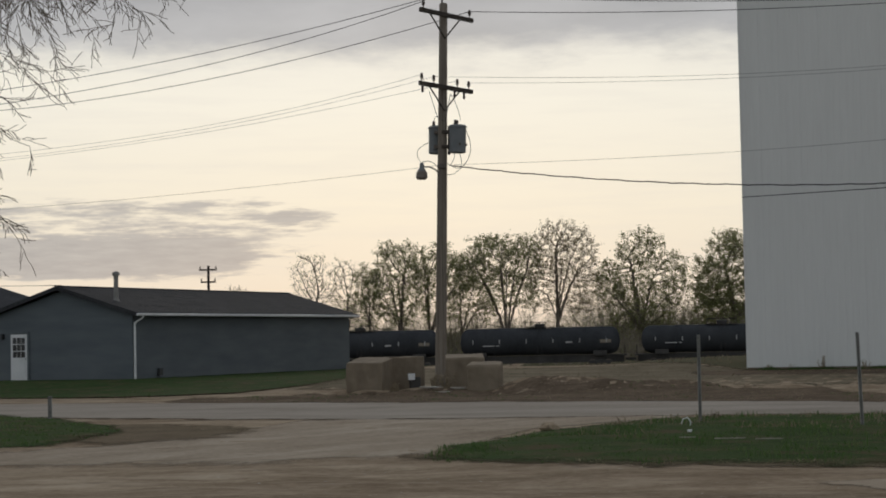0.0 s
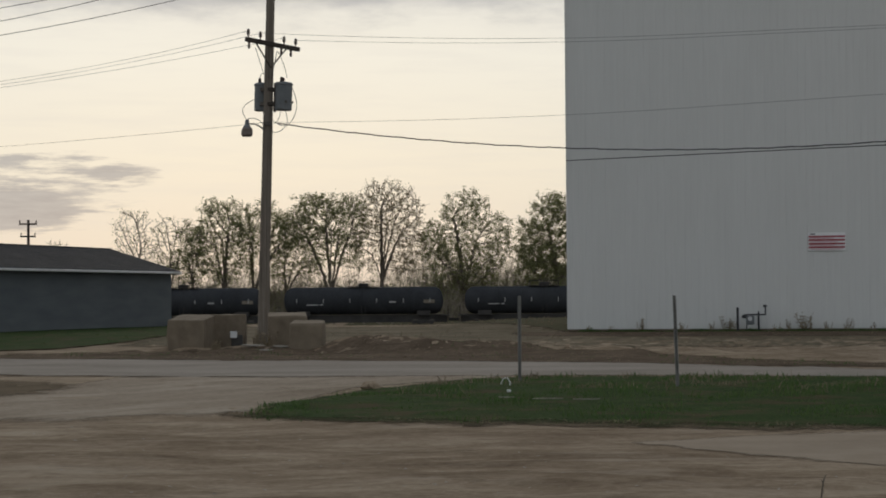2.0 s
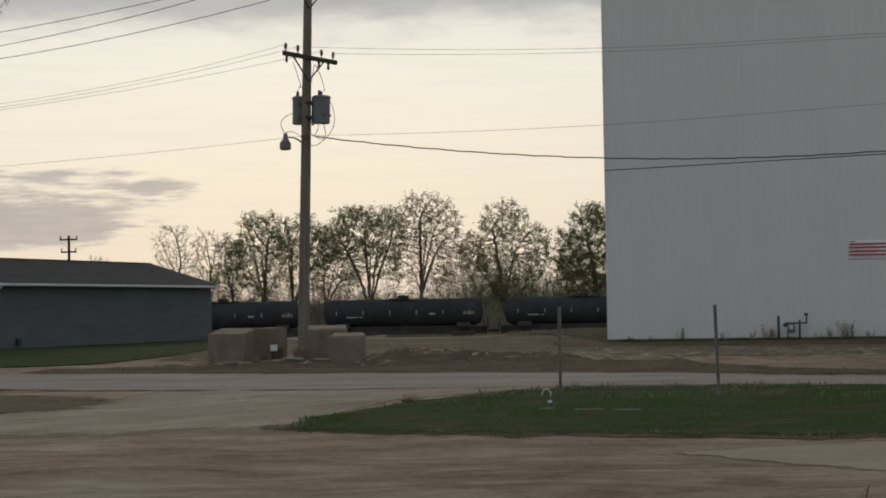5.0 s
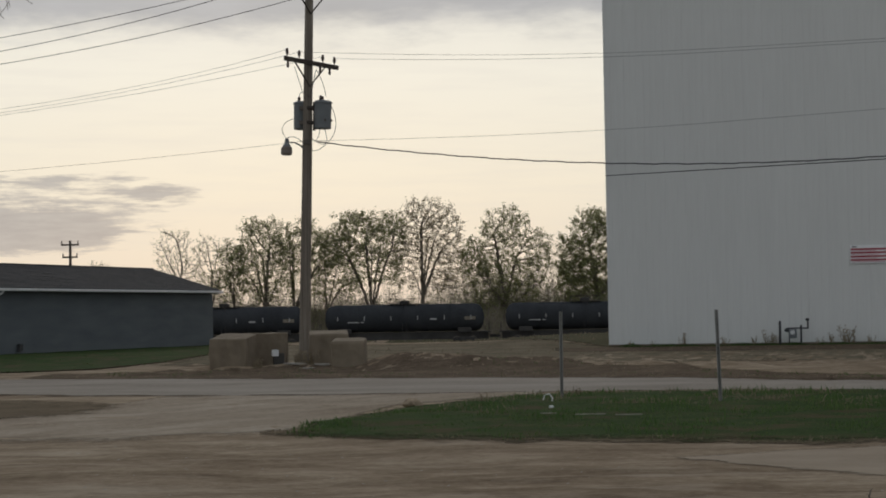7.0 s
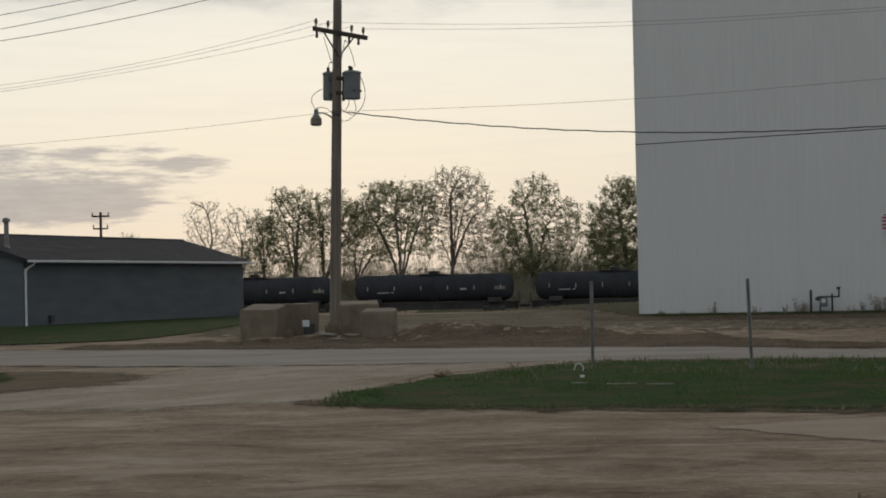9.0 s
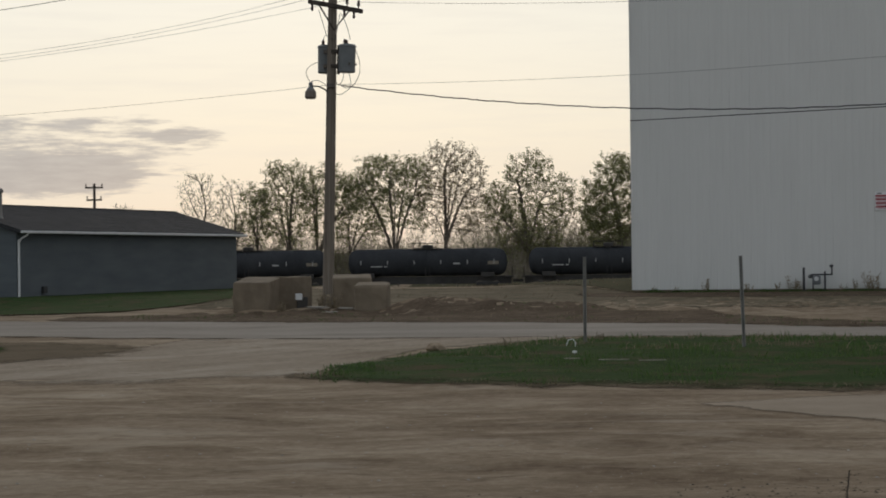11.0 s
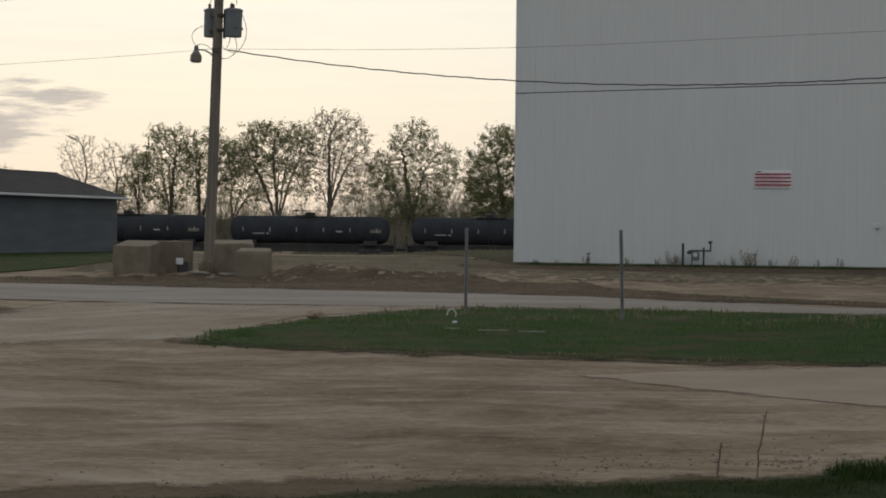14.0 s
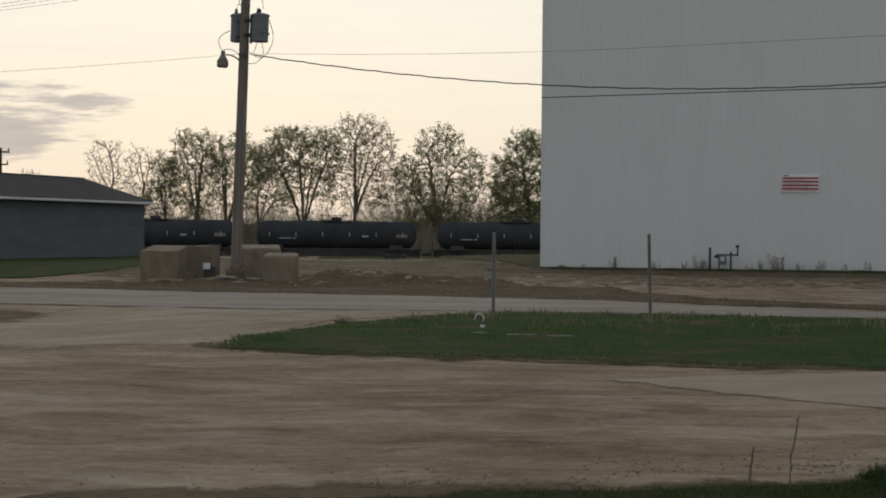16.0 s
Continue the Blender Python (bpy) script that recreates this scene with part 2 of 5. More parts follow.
M_verge = material("verge_blade", verge_col, 1.0, spec=0.0, thin=0.5)
M_straw = material("dry_stalk", mottled((0.17, 0.135, 0.09), (0.33, 0.27, 0.18), 3.0, 30.0), 0.85)
M_white = material("white_sheet_metal", white_metal, 0.42, bump=0.03, bump_scale=2.0)
M_siding = material("blue_grey_siding", siding, 0.75, bump=0.08, bump_scale=60)
M_shingle = material("dark_shingle", mottled((0.022, 0.023, 0.026), (0.052, 0.053, 0.057), 1.0, 9.0, 0.6), 0.9, bump=0.4, bump_scale=30)
M_trim = material("white_trim", mottled((0.55, 0.56, 0.56), (0.70, 0.70, 0.70), 2.0, 20.0), 0.55)
M_galv = material("galvanised_steel", mottled((0.19, 0.185, 0.172), (0.30, 0.29, 0.272), 4.0, 40.0), 0.55, 0.15)
M_rust = material("weathered_steel", mottled((0.085, 0.075, 0.065), (0.19, 0.165, 0.14), 5.0, 40.0), 0.75, 0.3)
M_darkpipe = material("dark_pipe", mottled((0.035, 0.036, 0.038), (0.075, 0.075, 0.077), 5.0, 30.0), 0.6, 0.3)
M_pole = material("weathered_pole", pole_wood, 0.9, bump=0.4)
M_arm = material("dark_timber", mottled((0.040, 0.034, 0.029), (0.09, 0.075, 0.062), 3.0, 30.0), 0.9)
M_tank_grey = material("transformer_paint", mottled((0.13, 0.145, 0.15), (0.19, 0.20, 0.205), 2.0, 20.0), 0.5)
M_porcelain = material("brown_porcelain", mottled((0.05, 0.035, 0.028), (0.09, 0.065, 0.05), 9.0, 40.0), 0.3)
M_cable = material("black_cable", mottled((0.02, 0.02, 0.021), (0.04, 0.04, 0.042), 5.0, 30.0), 0.6)
M_wire = material("bare_wire", mottled((0.09, 0.09, 0.09), (0.15, 0.15, 0.15), 5.0, 30.0), 0.5, 0.4)
M_tank = material("black_tank_paint", mottled((0.036, 0.039, 0.043), (0.060, 0.063, 0.068), 0.5, 6.0), 0.95, spec=0.04)
M_under = material("dark_running_gear", mottled((0.045, 0.043, 0.041), (0.085, 0.080, 0.074), 1.0, 9.0), 0.9)
M_stencil = material("white_stencil", mottled((0.30, 0.30, 0.295), (0.48, 0.48, 0.47), 3.0, 20.0), 0.7)
M_amber = material("dusty_panel", mottled((0.16, 0.14, 0.11), (0.26, 0.23, 0.18), 3.0, 20.0), 0.7)
M_bark = material("bark", bark, 0.95, spec=0.05)
M_leaf = material("spring_leaf", leaf_col, 0.9, spec=0.03, thin=0.6)
def brush_col(k, p):
    return k.ramp(k.noise(p, 0.35, 4.0), [(0.3, (0.17, 0.145, 0.112)), (0.7, (0.33, 0.285, 0.23))])


M_brush = material("dry_brush", brush_col, 0.95, spec=0.03)
M_bud = material("red_brown_bud", mottled((0.20, 0.16, 0.09), (0.30, 0.25, 0.14), 2.0, 9.0), 0.9, spec=0.03, thin=0.5)
M_petal = material("pale_petal", mottled((0.42, 0.39, 0.33), (0.62, 0.60, 0.54), 5.0, 40.0), 0.9)
# ballast colour carries the shade under the tank cars
M_ballast = material("shade_toned_ballast", mottled((0.035, 0.032, 0.029), (0.075, 0.069, 0.062), 0.8, 9.0), 0.95, spec=0.02)
M_red = material("faded_red", mottled((0.30, 0.045, 0.065), (0.40, 0.08, 0.10), 3.0, 20.0), 0.6)
M_pink = material("faded_pink", mottled((0.52, 0.36, 0.37), (0.62, 0.46, 0.47), 4.0, 25.0), 0.6)
M_signwhite = material("sign_white", mottled((0.80, 0.80, 0.80), (0.88, 0.88, 0.88), 2.0, 15.0), 0.5)
M_ink = material("sign_ink", mottled((0.05, 0.05, 0.055), (0.09, 0.09, 0.095), 3.0, 20.0), 0.6)
M_glass = material("dark_glass", mottled((0.012, 0.014, 0.016), (0.02, 0.022, 0.025), 2.0, 20.0), 0.08, spec=0.6)
M_stone = material("pale_stone", mottled((0.22, 0.20, 0.17), (0.45, 0.42, 0.37), 6.0, 40.0), 0.9)
M_litter = material("white_plastic", mottled((0.65, 0.66, 0.66), (0.8, 0.8, 0.8), 6.0, 40.0), 0.4)
M_clod = material("dark_clod", mottled((0.06, 0.045, 0.032), (0.20, 0.165, 0.125), 4.0, 30.0), 0.95, spec=0.02)
M_lamp = material("lamp_glass", mottled((0.13, 0.105, 0.085), (0.22, 0.185, 0.155), 6.0, 30.0), 0.35)


# ---- small mesh helpers ----
def mesh_of(name, verts, faces, mat, smooth=False):
    me = bpy.data.meshes.new(name)
    me.from_pydata([tuple(v) for v in verts], [], [tuple(f) for f in faces])
    me.materials.append(mat)
    if smooth:
        me.polygons.foreach_set("use_smooth", [True] * len(me.polygons))
    me.update()
    return me


def empty(name, m, label="", category="", group="", kind=""):
    ob = new(name)
    ob.empty_display_size = 0.2
    ob.matrix_world = m
    return tagged(ob, label, category, group, kind)


def adopt(ob, parent, m=None):
    """Makes ob a part of parent; m is its pose within the parent."""
    ob.parent = parent
    ob.matrix_basis = m or Matrix()
    return ob


def part(name, bm, mat, parent, label="", smooth=False, m=None):
    me = bpy.data.meshes.new(name)
    bm.normal_update()
    bm.to_mesh(me)
    bm.free()
    me.materials.append(mat)
    if smooth:
        me.polygons.foreach_set("use_smooth", [True] * len(me.polygons))
    ob = new(name, me)
    if parent is not None:
        adopt(ob, parent, m)
    elif m is not None:
        ob.matrix_world = m
    if label:
        ob["label"] = label
    return ob


def box(bm, c, s, turn=0.0, bevel=0.0, tilt=0.0):
    """A box of size s round c, turned about z (degrees), with its edges taken off."""
    got = bmesh.ops.create_cube(bm, size=1.0)
    vs = got["verts"]
    bmesh.ops.scale(bm, vec=s, verts=vs)
    if bevel:
        es = list({e for v in vs for e in v.link_edges})
        r = bmesh.ops.bevel(bm, geom=es, offset=bevel, segments=2, affect="EDGES", profile=0.6)
        vs = list({v for f in r["faces"] for v in f.verts} | {v for v in vs if v.is_valid})
    bmesh.ops.transform(bm, matrix=pose(*c, tilt, 0, turn), verts=vs)
    return bm


def boxed(*a, **k):
    return box(bmesh.new(), *a, **k)


def rod(bm, a, b, r0, r1=None, n=10):
    """A tapered round bar from a to b."""
    a, b = Vector(a), Vector(b)
    got = bmesh.ops.create_cone(bm, cap_ends=True, segments=n, radius1=r0, radius2=r0 if r1 is None else r1, depth=(b - a).length)
    q = (b - a).to_track_quat("Z", "Y").to_matrix().to_4x4()
    bmesh.ops.transform(bm, matrix=Matrix.Translation((a + b) / 2) @ q, verts=got["verts"])
    return bm


def rodded(*a, **k):
    return rod(bmesh.new(), *a, **k)


def lathe(bm, prof, n=16, at=(0, 0, 0), axis="z"):
    """Turns a profile of (radius, height) about an axis."""
    rings = []
    for r, h in prof:
        ring = []
        for i in range(n):
            a = 2 * math.pi * i / n
            c, s = r * math.cos(a), r * math.sin(a)
            p = {"z": (c, s, h), "x": (h, c, s), "y": (s, h, c)}[axis]
            ring.append(bm.verts.new(Vector(p) + Vector(at)))
        rings.append(ring)
    for u, v in zip(rings, rings[1:]):
        for i in range(n):
            bm.faces.new((u[i], u[(i + 1) % n], v[(i + 1) % n], v[i]))
    bm.faces.new(rings[0][::-1])
    bm.faces.new(rings[-1])
    return bm


def tube(name, pts, r, mat, parent=None, n=6, label=""):
    """A round cable through points, as a mesh."""
    bm = bmesh.new()
    pts = [Vector(p) for p in pts]
    rings = []
    for i, p in enumerate(pts):
        d = (pts[min(i + 1, len(pts) - 1)] - pts[max(i - 1, 0)]).normalized()
        side = d.cross(Vector((0, 0, 1)))
        side = side.normalized() if side.length > 1e-3 else Vector((1, 0, 0))
        top = side.cross(d)
        rings.append([bm.verts.new(p + r * (math.cos(2 * math.pi * k / n) * side + math.sin(2 * math.pi * k / n) * top)) for k in range(n)])
    for u, v in zip(rings, rings[1:]):
        for k in range(n):
            bm.faces.new((u[k], u[(k + 1) % n], v[(k + 1) % n], v[k]))
    bm.faces.new(rings[0][::-1])
    bm.faces.new(rings[-1])
    return part(name, bm, mat, parent, label, smooth=True)


def bend(a, m, b, s):
    """A point on the parabola through a, m and b, at s = 0 for a and 1 for b; straight on past b."""
    a, m, b = Vector(a), Vector(m), Vector(b)
    h = (m - a).length / ((m - a).length + (b - m).length)

    def at(u):
        return a * ((u - h) * (u - 1) / h) + m * (u * (u - 1) / (h * (h - 1))) + b * (u * (u - h) / (1 - h))
    return at(s) if s <= 1 else at(1) + (at(1) - at(0.9)) * ((s - 1) * 10)


# ---- lie of the land ----
def smooth(e0, e1, v):
    t = min(1.0, max(0.0, (v - e0) / (e1 - e0)))
    return t * t * (3 - 2 * t)


def hump(x, y, cx, cy, rx, ry, h):
    d = ((x - cx) / rx) ** 2 + ((y - cy) / ry) ** 2
    return h * math.exp(-d * 1.6)


def land(x, y):
    """The height of the ground."""
    z = 0.0
    z += 0.24 * smooth(62, 76, y) * smooth(-7, -12, x)
    z += hump(x, y, -1.0, 60.8, 2.4, 1.6, 0.36) + hump(x, y, 1.9, 58.6, 2.0, 1.4, 0.26) + hump(x, y, -6.0, 60.5, 3.4, 1.8, 0.14)
    z += 0.16 * math.exp(-((y - 56.0 + 0.45 * x) / 1.5) ** 2) * (0.6 + noise.noise(Vector((x * 0.5, y * 0.5, 7)))) * smooth(14, 8, x) * smooth(-3.5, -0.5, x)
    z += (0.10 * noise.noise(Vector((x * 0.8, y * 0.8, 2))) + 0.07 * noise.noise(Vector((x * 1.9, y * 1.9, 6)))) * smooth(-11, -8.5, x) * smooth(53, 57, y) * smooth(74, 66, y)
    z += hump(x, y, 7.0, 70.0, 4.0, 3.0, 0.10)
    z += hump(x, y, -2.0, 58.0, 1.5, 1.4, 0.40) + hump(x, y, 0.4, 56.6, 2.4, 1.3, 0.24)
    z += (0.12 + 0.30 * smooth(-1, 7, x)) * smooth(87, 97, y) * smooth(-14, -8, x)
    z -= 1.75 * smooth(98, 192, y)
    near = smooth(60, 25, abs(y - 20)) if abs(y - 20) < 60 else 0.0
    z += near * 0.030 * (noise.noise(Vector((x * 0.25, y * 0.8, 0.3))) + 0.5 * noise.noise(Vector((x * 0.9, y * 2.6, 4.0))))
    return z


def stops(*spans):
    out = []
    for a, b, n in spans:
        out += [a + (b - a) * i / n for i in range(n)]
    return out + [spans[-1][1]]


def grid_mesh(name, xs, ys, f, mat):
    nx = len(xs)
    verts = [(x, y, f(x, y)) for y in ys for x in xs]
    faces = [(j * nx + i, j * nx + i + 1, (j + 1) * nx + i + 1, (j + 1) * nx + i) for j in range(len(ys) - 1) for i in range(nx - 1)]
    return mesh_of(name, verts, faces, mat, True)


xs = stops((-3500, -300, 8), (-300, -60, 12), (-60, -14, 46), (-14, 14, 112), (14, 60, 46), (60, 300, 12), (300, 3500, 8))
ys = stops((-3500, -100, 8), (-100, 2, 12), (2, 8, 12), (8, 30, 130), (30, 75, 130), (75, 130, 60), (130, 210, 40), (210, 400, 12), (400, 4500, 10))
ground = new("ground", grid_mesh("ground", xs, ys, land, M_dirt))
tagged(ground, "packed brown dirt yard with wheel ruts and pale dust", "ground", kind="structure")


def between(table, x):
    """Straight steps through a table of (x, y)."""
    if x <= table[0][0]:
        return table[0][1]
    for (x0, y0), (x1, y1) in zip(table, table[1:]):
        if x <= x1:
            return y0 + (y1 - y0) * (x - x0) / (x1 - x0)
    return table[-1][1]


class Bed:
    """A patch of ground between a near edge and a far edge, both ragged."""

    def __init__(self, x0, x1, near, far, rag=0.25, seed=0.0, crown=0.0, soft=0.5):
        self.x0, self.x1, self.near, self.far, self.rag, self.seed, self.crown, self.soft = x0, x1, near, far, rag, seed, crown, soft

    def edges(self, x):
        a, b = between(self.near, x), between(self.far, x)
        n = self.rag
        a += n * (noise.noise(Vector((x * 0.9, self.seed, 0))) + 0.6 * noise.noise(Vector((x * 3.1, self.seed, 5))))
        b += n * (noise.noise(Vector((x * 0.9, self.seed + 9, 0))) + 0.6 * noise.noise(Vector((x * 3.1, self.seed + 9, 5))))
        return (a, b) if b > a else ((a + b) / 2, (a + b) / 2 + 0.01)

    def z(self, x, y, a, b):
        t = (y - a) / max(b - a, 0.01)
        rim = min(1.0, 3 * t, 3 * (1 - t))
        lump = self.crown * (0.7 + 0.6 * noise.noise(Vector((x * 0.7, y * 0.7, self.seed))))
        return land(x, y) + max(0.0, rim) * lump

    def fade(self, x, y, a, b):
        m = self.soft
        side = min(1.0, (x - self.x0) / m, (self.x1 - x) / m)
        return max(0.0, min(1.0, side, (y - a + m) / (2 * m), (b + m - y) / (2 * m)))

    def mesh(self, name, nx, ny, mat, lift):
        verts, faces, rim = [], [], []
        for i in range(nx + 1):
            x = self.x0 + (self.x1 - self.x0) * i / nx
            a, b = self.edges(x)
            for j in range(ny + 1):
                y = a - self.soft + (b - a + 2 * self.soft) * j / ny
                verts.append((x, y, self.z(x, y, a, b) + lift))
                rim.append(self.fade(x, y, a, b))
        for i in range(nx):
            for j in range(ny):
                k = i * (ny + 1) + j
                faces.append((k, k + ny + 1, k + ny + 2, k + 1))
        me = mesh_of(name, verts, faces, mat, True)
        me.attributes.new("fade", "FLOAT", "POINT").data.foreach_set("value", rim)
        return me

    def spot(self, rnd):
        while True:
            x = rnd.uniform(self.x0, self.x1)
            a, b = self.edges(x)
            y = rnd.uniform(a - self.soft, b + self.soft)
            if rnd.random() < (self.fade(x, y, a, b) - 0.3) / 0.6:
                return x, y, self.z(x, y, a, b), b - a


road_bed = Bed(-60, 40, [(-60, 58), (-18, 47.5), (-11.6, 42.6), (-8, 40.9), (-3.4, 39.2), (2, 39.3), (6, 38.6), (9.6, 37.2), (40, 27)],
               [(-60, 72), (-17.8, 55.4), (-10.6, 52.3), (-4.3, 49.9), (1.4, 47.9), (6.3, 44.6), (9.9, 40.6), (14, 38), (40, 33)], 0.18, 1.0, 0.0, 0.45)
road = new("road", road_bed.mesh("road", 420, 30, M_gravel, 0.010))
tagged(road, "pale grey packed gravel road crossing the yard", "road", kind="structure")
apron_bed = Bed(2.1, 16, [(2.1, 20.9), (2.6, 20.4), (3.2, 19.3), (3.9, 18.5), (4.5, 17.4), (6, 16.2), (16, 11)], [(2.1, 21.1), (2.6, 21.3), (3.8, 21.9), (5.8, 22.8), (8, 23.6), (16, 26)], 0.10, 3.0, 0.0, 0.4)
apron = new("pavement", apron_bed.mesh("pavement", 110, 40, M_slab, 0.008))
tagged(apron, "pale worn concrete apron level with the dirt", "pavement", kind="structure")
spur_bed = Bed(-18, 2.0, [(-18, 25.2), (-8, 25.9), (-5.0, 25.9), (-3.4, 26.8), (-2.6, 27.6), (-1.3, 34.4), (0.8, 37.6), (2.0, 39.0)],
               [(-18, 28.0), (-9.2, 29.2), (-8.1, 30.8), (-7.1, 33.4), (-6.7, 37.0), (-6.3, 39.6), (2.0, 39.4)], 0.30, 6.0, 0.0, 1.4)
spur = new("gravel_drive", spur_bed.mesh("gravel_drive", 200, 40, M_dust, 0.005))
tagged(spur, "dusty gravel drive joining the road", "drive", kind="structure")


# ---- grass ----
def blades(name, bed, count, height, width, seed, mat=M_grass, keep=None, lean=0.5):
    rnd = random.Random(seed)
    verts, faces = [], []
    done = 0
    while done < count:
        x, y, z, span = bed.spot(rnd)
        if span < 0.15 or (keep and not keep(x, y)):
            done += 0.2
            continue
        done += 1
        thick = 0.45 + 1.5 * max(0.0, noise.noise(Vector((x * 1.3, y * 1.3, seed))) + 0.3)
        a, b = bed.edges(x)
        h = height * rnd.uniform(0.45, 1.25) * thick * (0.25 + 0.75 * bed.fade(x, y, a, b))
        a = rnd.uniform(0, math.pi)
        dx, dy = math.cos(a) * width * rnd.uniform(0.6, 1.3), math.sin(a) * width
        lx, ly = rnd.gauss(0, lean) * h, rnd.gauss(0, lean) * h
        k = len(verts)
        verts += [(x - dx, y - dy, z - 0.01), (x + dx, y + dy, z - 0.01), (x + dx * 0.6 + lx * 0.4, y + dy * 0.6 + ly * 0.4, z + h * 0.6),
                  (x - dx * 0.6 + lx * 0.4, y - dy * 0.6 + ly * 0.4, z + h * 0.6), (x + lx, y + ly, z + h)]
        faces += [(k, k + 1, k + 2, k + 3), (k + 3, k + 2, k + 4)]
    return new(name, mesh_of(name, verts, faces, mat))


def lawn(name, bed, nx, ny, count, height, width, seed, label, lean=0.5, mat=None, blade=None, keep=None, lift=0.015):
    base = new(name, bed.mesh(name, nx, ny, mat or M_turf, lift))
    tagged(base, label, "grass", kind="structure")
    g = blades("grass", bed, count, height, width, seed, blade or M_verge, keep, lean=lean)
    tagged(g, label, "grass", kind="stuff")
    return base


island = Bed(-2.9, 14, [(-2.9, 27.0), (-2.1, 25.9), (-0.8, 25.2), (0.7, 24.6), (2.1, 24.2), (3.15, 23.9), (4.1, 23.4), (5.9, 23.2), (14, 26.5)],
             [(-2.9, 27.4), (-2.0, 30.2), (-1.04, 33.3), (-0.06, 35.4), (0.8, 37.2), (2.2, 38.6), (5.7, 38.2), (9.6, 36.4), (14, 34.6)], 0.35, 2.0, 0.035, 1.1)
lawn("verge", island, 130, 60, 20000, 0.036, 0.010, 5, "island of short green grass between dirt yard and road")
def patchy(x, y):
    return noise.noise(Vector((x * 0.55, y * 0.45, 9.0))) > 0.12


tagged(blades("grass_tufts", island, 9000, 0.105, 0.010, 15, M_verge, patchy, 0.35), "taller green tufts in the grass island", "grass", kind="stuff")
tagged(blades("dead_grass", island, 2600, 0.12, 0.009, 16, M_straw, lambda x, y: y > 31 and noise.noise(Vector((x * 0.7, y * 0.5, 4.0))) > 0.1, 0.5), "dead straw-coloured stems among the green grass", "dry grass", kind="stuff")
fringe = Bed(-3.2, 14, [(-3.2, 27.2), (-2.9, 26.6), (-0.8, 24.9), (0.7, 24.3), (2.1, 23.8), (4.1, 23.0), (5.9, 22.9), (14, 26.1)], [(-3.2, 27.6), (-2.9, 27.4), (-0.8, 25.8), (2.1, 25.0), (4.1, 24.4), (5.9, 24.2), (14, 27.5)], 0.35, 41.0, 0.0, 0.6)
M_thatch = material("dead_thatch", mottled((0.085, 0.065, 0.043), (0.185, 0.146, 0.100), 1.1, 14.0, 0.5), 0.95, spec=0.02, fade=True, bump=0.5)
tagged(new("thatch", fringe.mesh("thatch", 150, 10, M_thatch, 0.011)), "brown dead grass and soil along the worn grass edge", "dead grass", kind="structure")
tagged(blades("dead_grass", fringe, 2600, 0.035, 0.008, 17, M_straw, lean=0.8), "flattened dead grass along the worn edge", "dry grass", kind="stuff")
west = Bed(-30, -8.6, [(-30, 29), (-9.7, 30.2), (-9.0, 30.9), (-8.6, 33)], [(-30, 53.5), (-14.9, 46.2), (-12.4, 42.6), (-10.0, 38.4), (-8.6, 34)], 0.35, 7.0, 0.03, 1.2)
lawn("verge_west", west, 90, 40, 16000, 0.05, 0.014, 6, "green grass patch beside the gravel drive")
front = Bed(-5.5, 7, [(-5.5, 4), (7, 4)], [(-5.5, 9.6), (-2.2, 10.7), (-1.6, 11.1), (-0.3, 11.4), (1.0, 11.75), (1.6, 12.0), (2.5, 12.2), (3.3, 12.7), (7, 13.6)], 0.22, 4.0, 0.02, 0.45)
lawn("front_grass", front, 110, 60, 105000, 0.062, 0.0038, 7, "ragged green grass with clover at the edge of the yard", mat=M_thin, blade=M_grass, lean=0.75, keep=lambda x, y: noise.noise(Vector((x * 1.6, y * 1.9, 3.0))) + 0.5 * noise.noise(Vector((x * 4.5, y * 5.0, 8.0))) > -0.24)
yard = Bed(-60, -9.6, [(-60, 77), (-19.6, 61), (-15.4, 59.8), (-12.4, 62.3), (-10.8, 68.0), (-9.6, 84)], [(-60, 116), (-9.6, 110)], 0.25, 8.0, 0.03, 0.35)
lawn("garage_lawn", yard, 130, 50, 16000, 0.05, 0.03, 8, "mown green lawn round the grey garage", lift=0.032)
strip = Bed(-4, 40, [(-4, 124), (0, 112), (3, 97), (5.6, 90.5), (6.4, 86.8), (14, 84.9), (21, 83.2), (40, 78.5)], [(-4, 128), (5, 126), (40, 118)], 0.4, 9.0, 0.05, 2.0)
lawn("far_grass", strip, 110, 40, 2500, 0.10, 0.04, 9, "thin dull grass beside the tall white building", mat=M_dull, blade=M_straw, lift=0.02)
rail_side = Bed(-60, 40, [(-60, 150), (40, 150)], [(-60, 203), (40, 203)], 1.0, 12.0, 0.1)
new("track_side_grass", rail_side.mesh("track_side_grass", 90, 20, M_dull, 0.04))
tagged(bpy.data.objects["track_side_grass"], "dull grass falling away towards the railway", "grass", kind="structure")


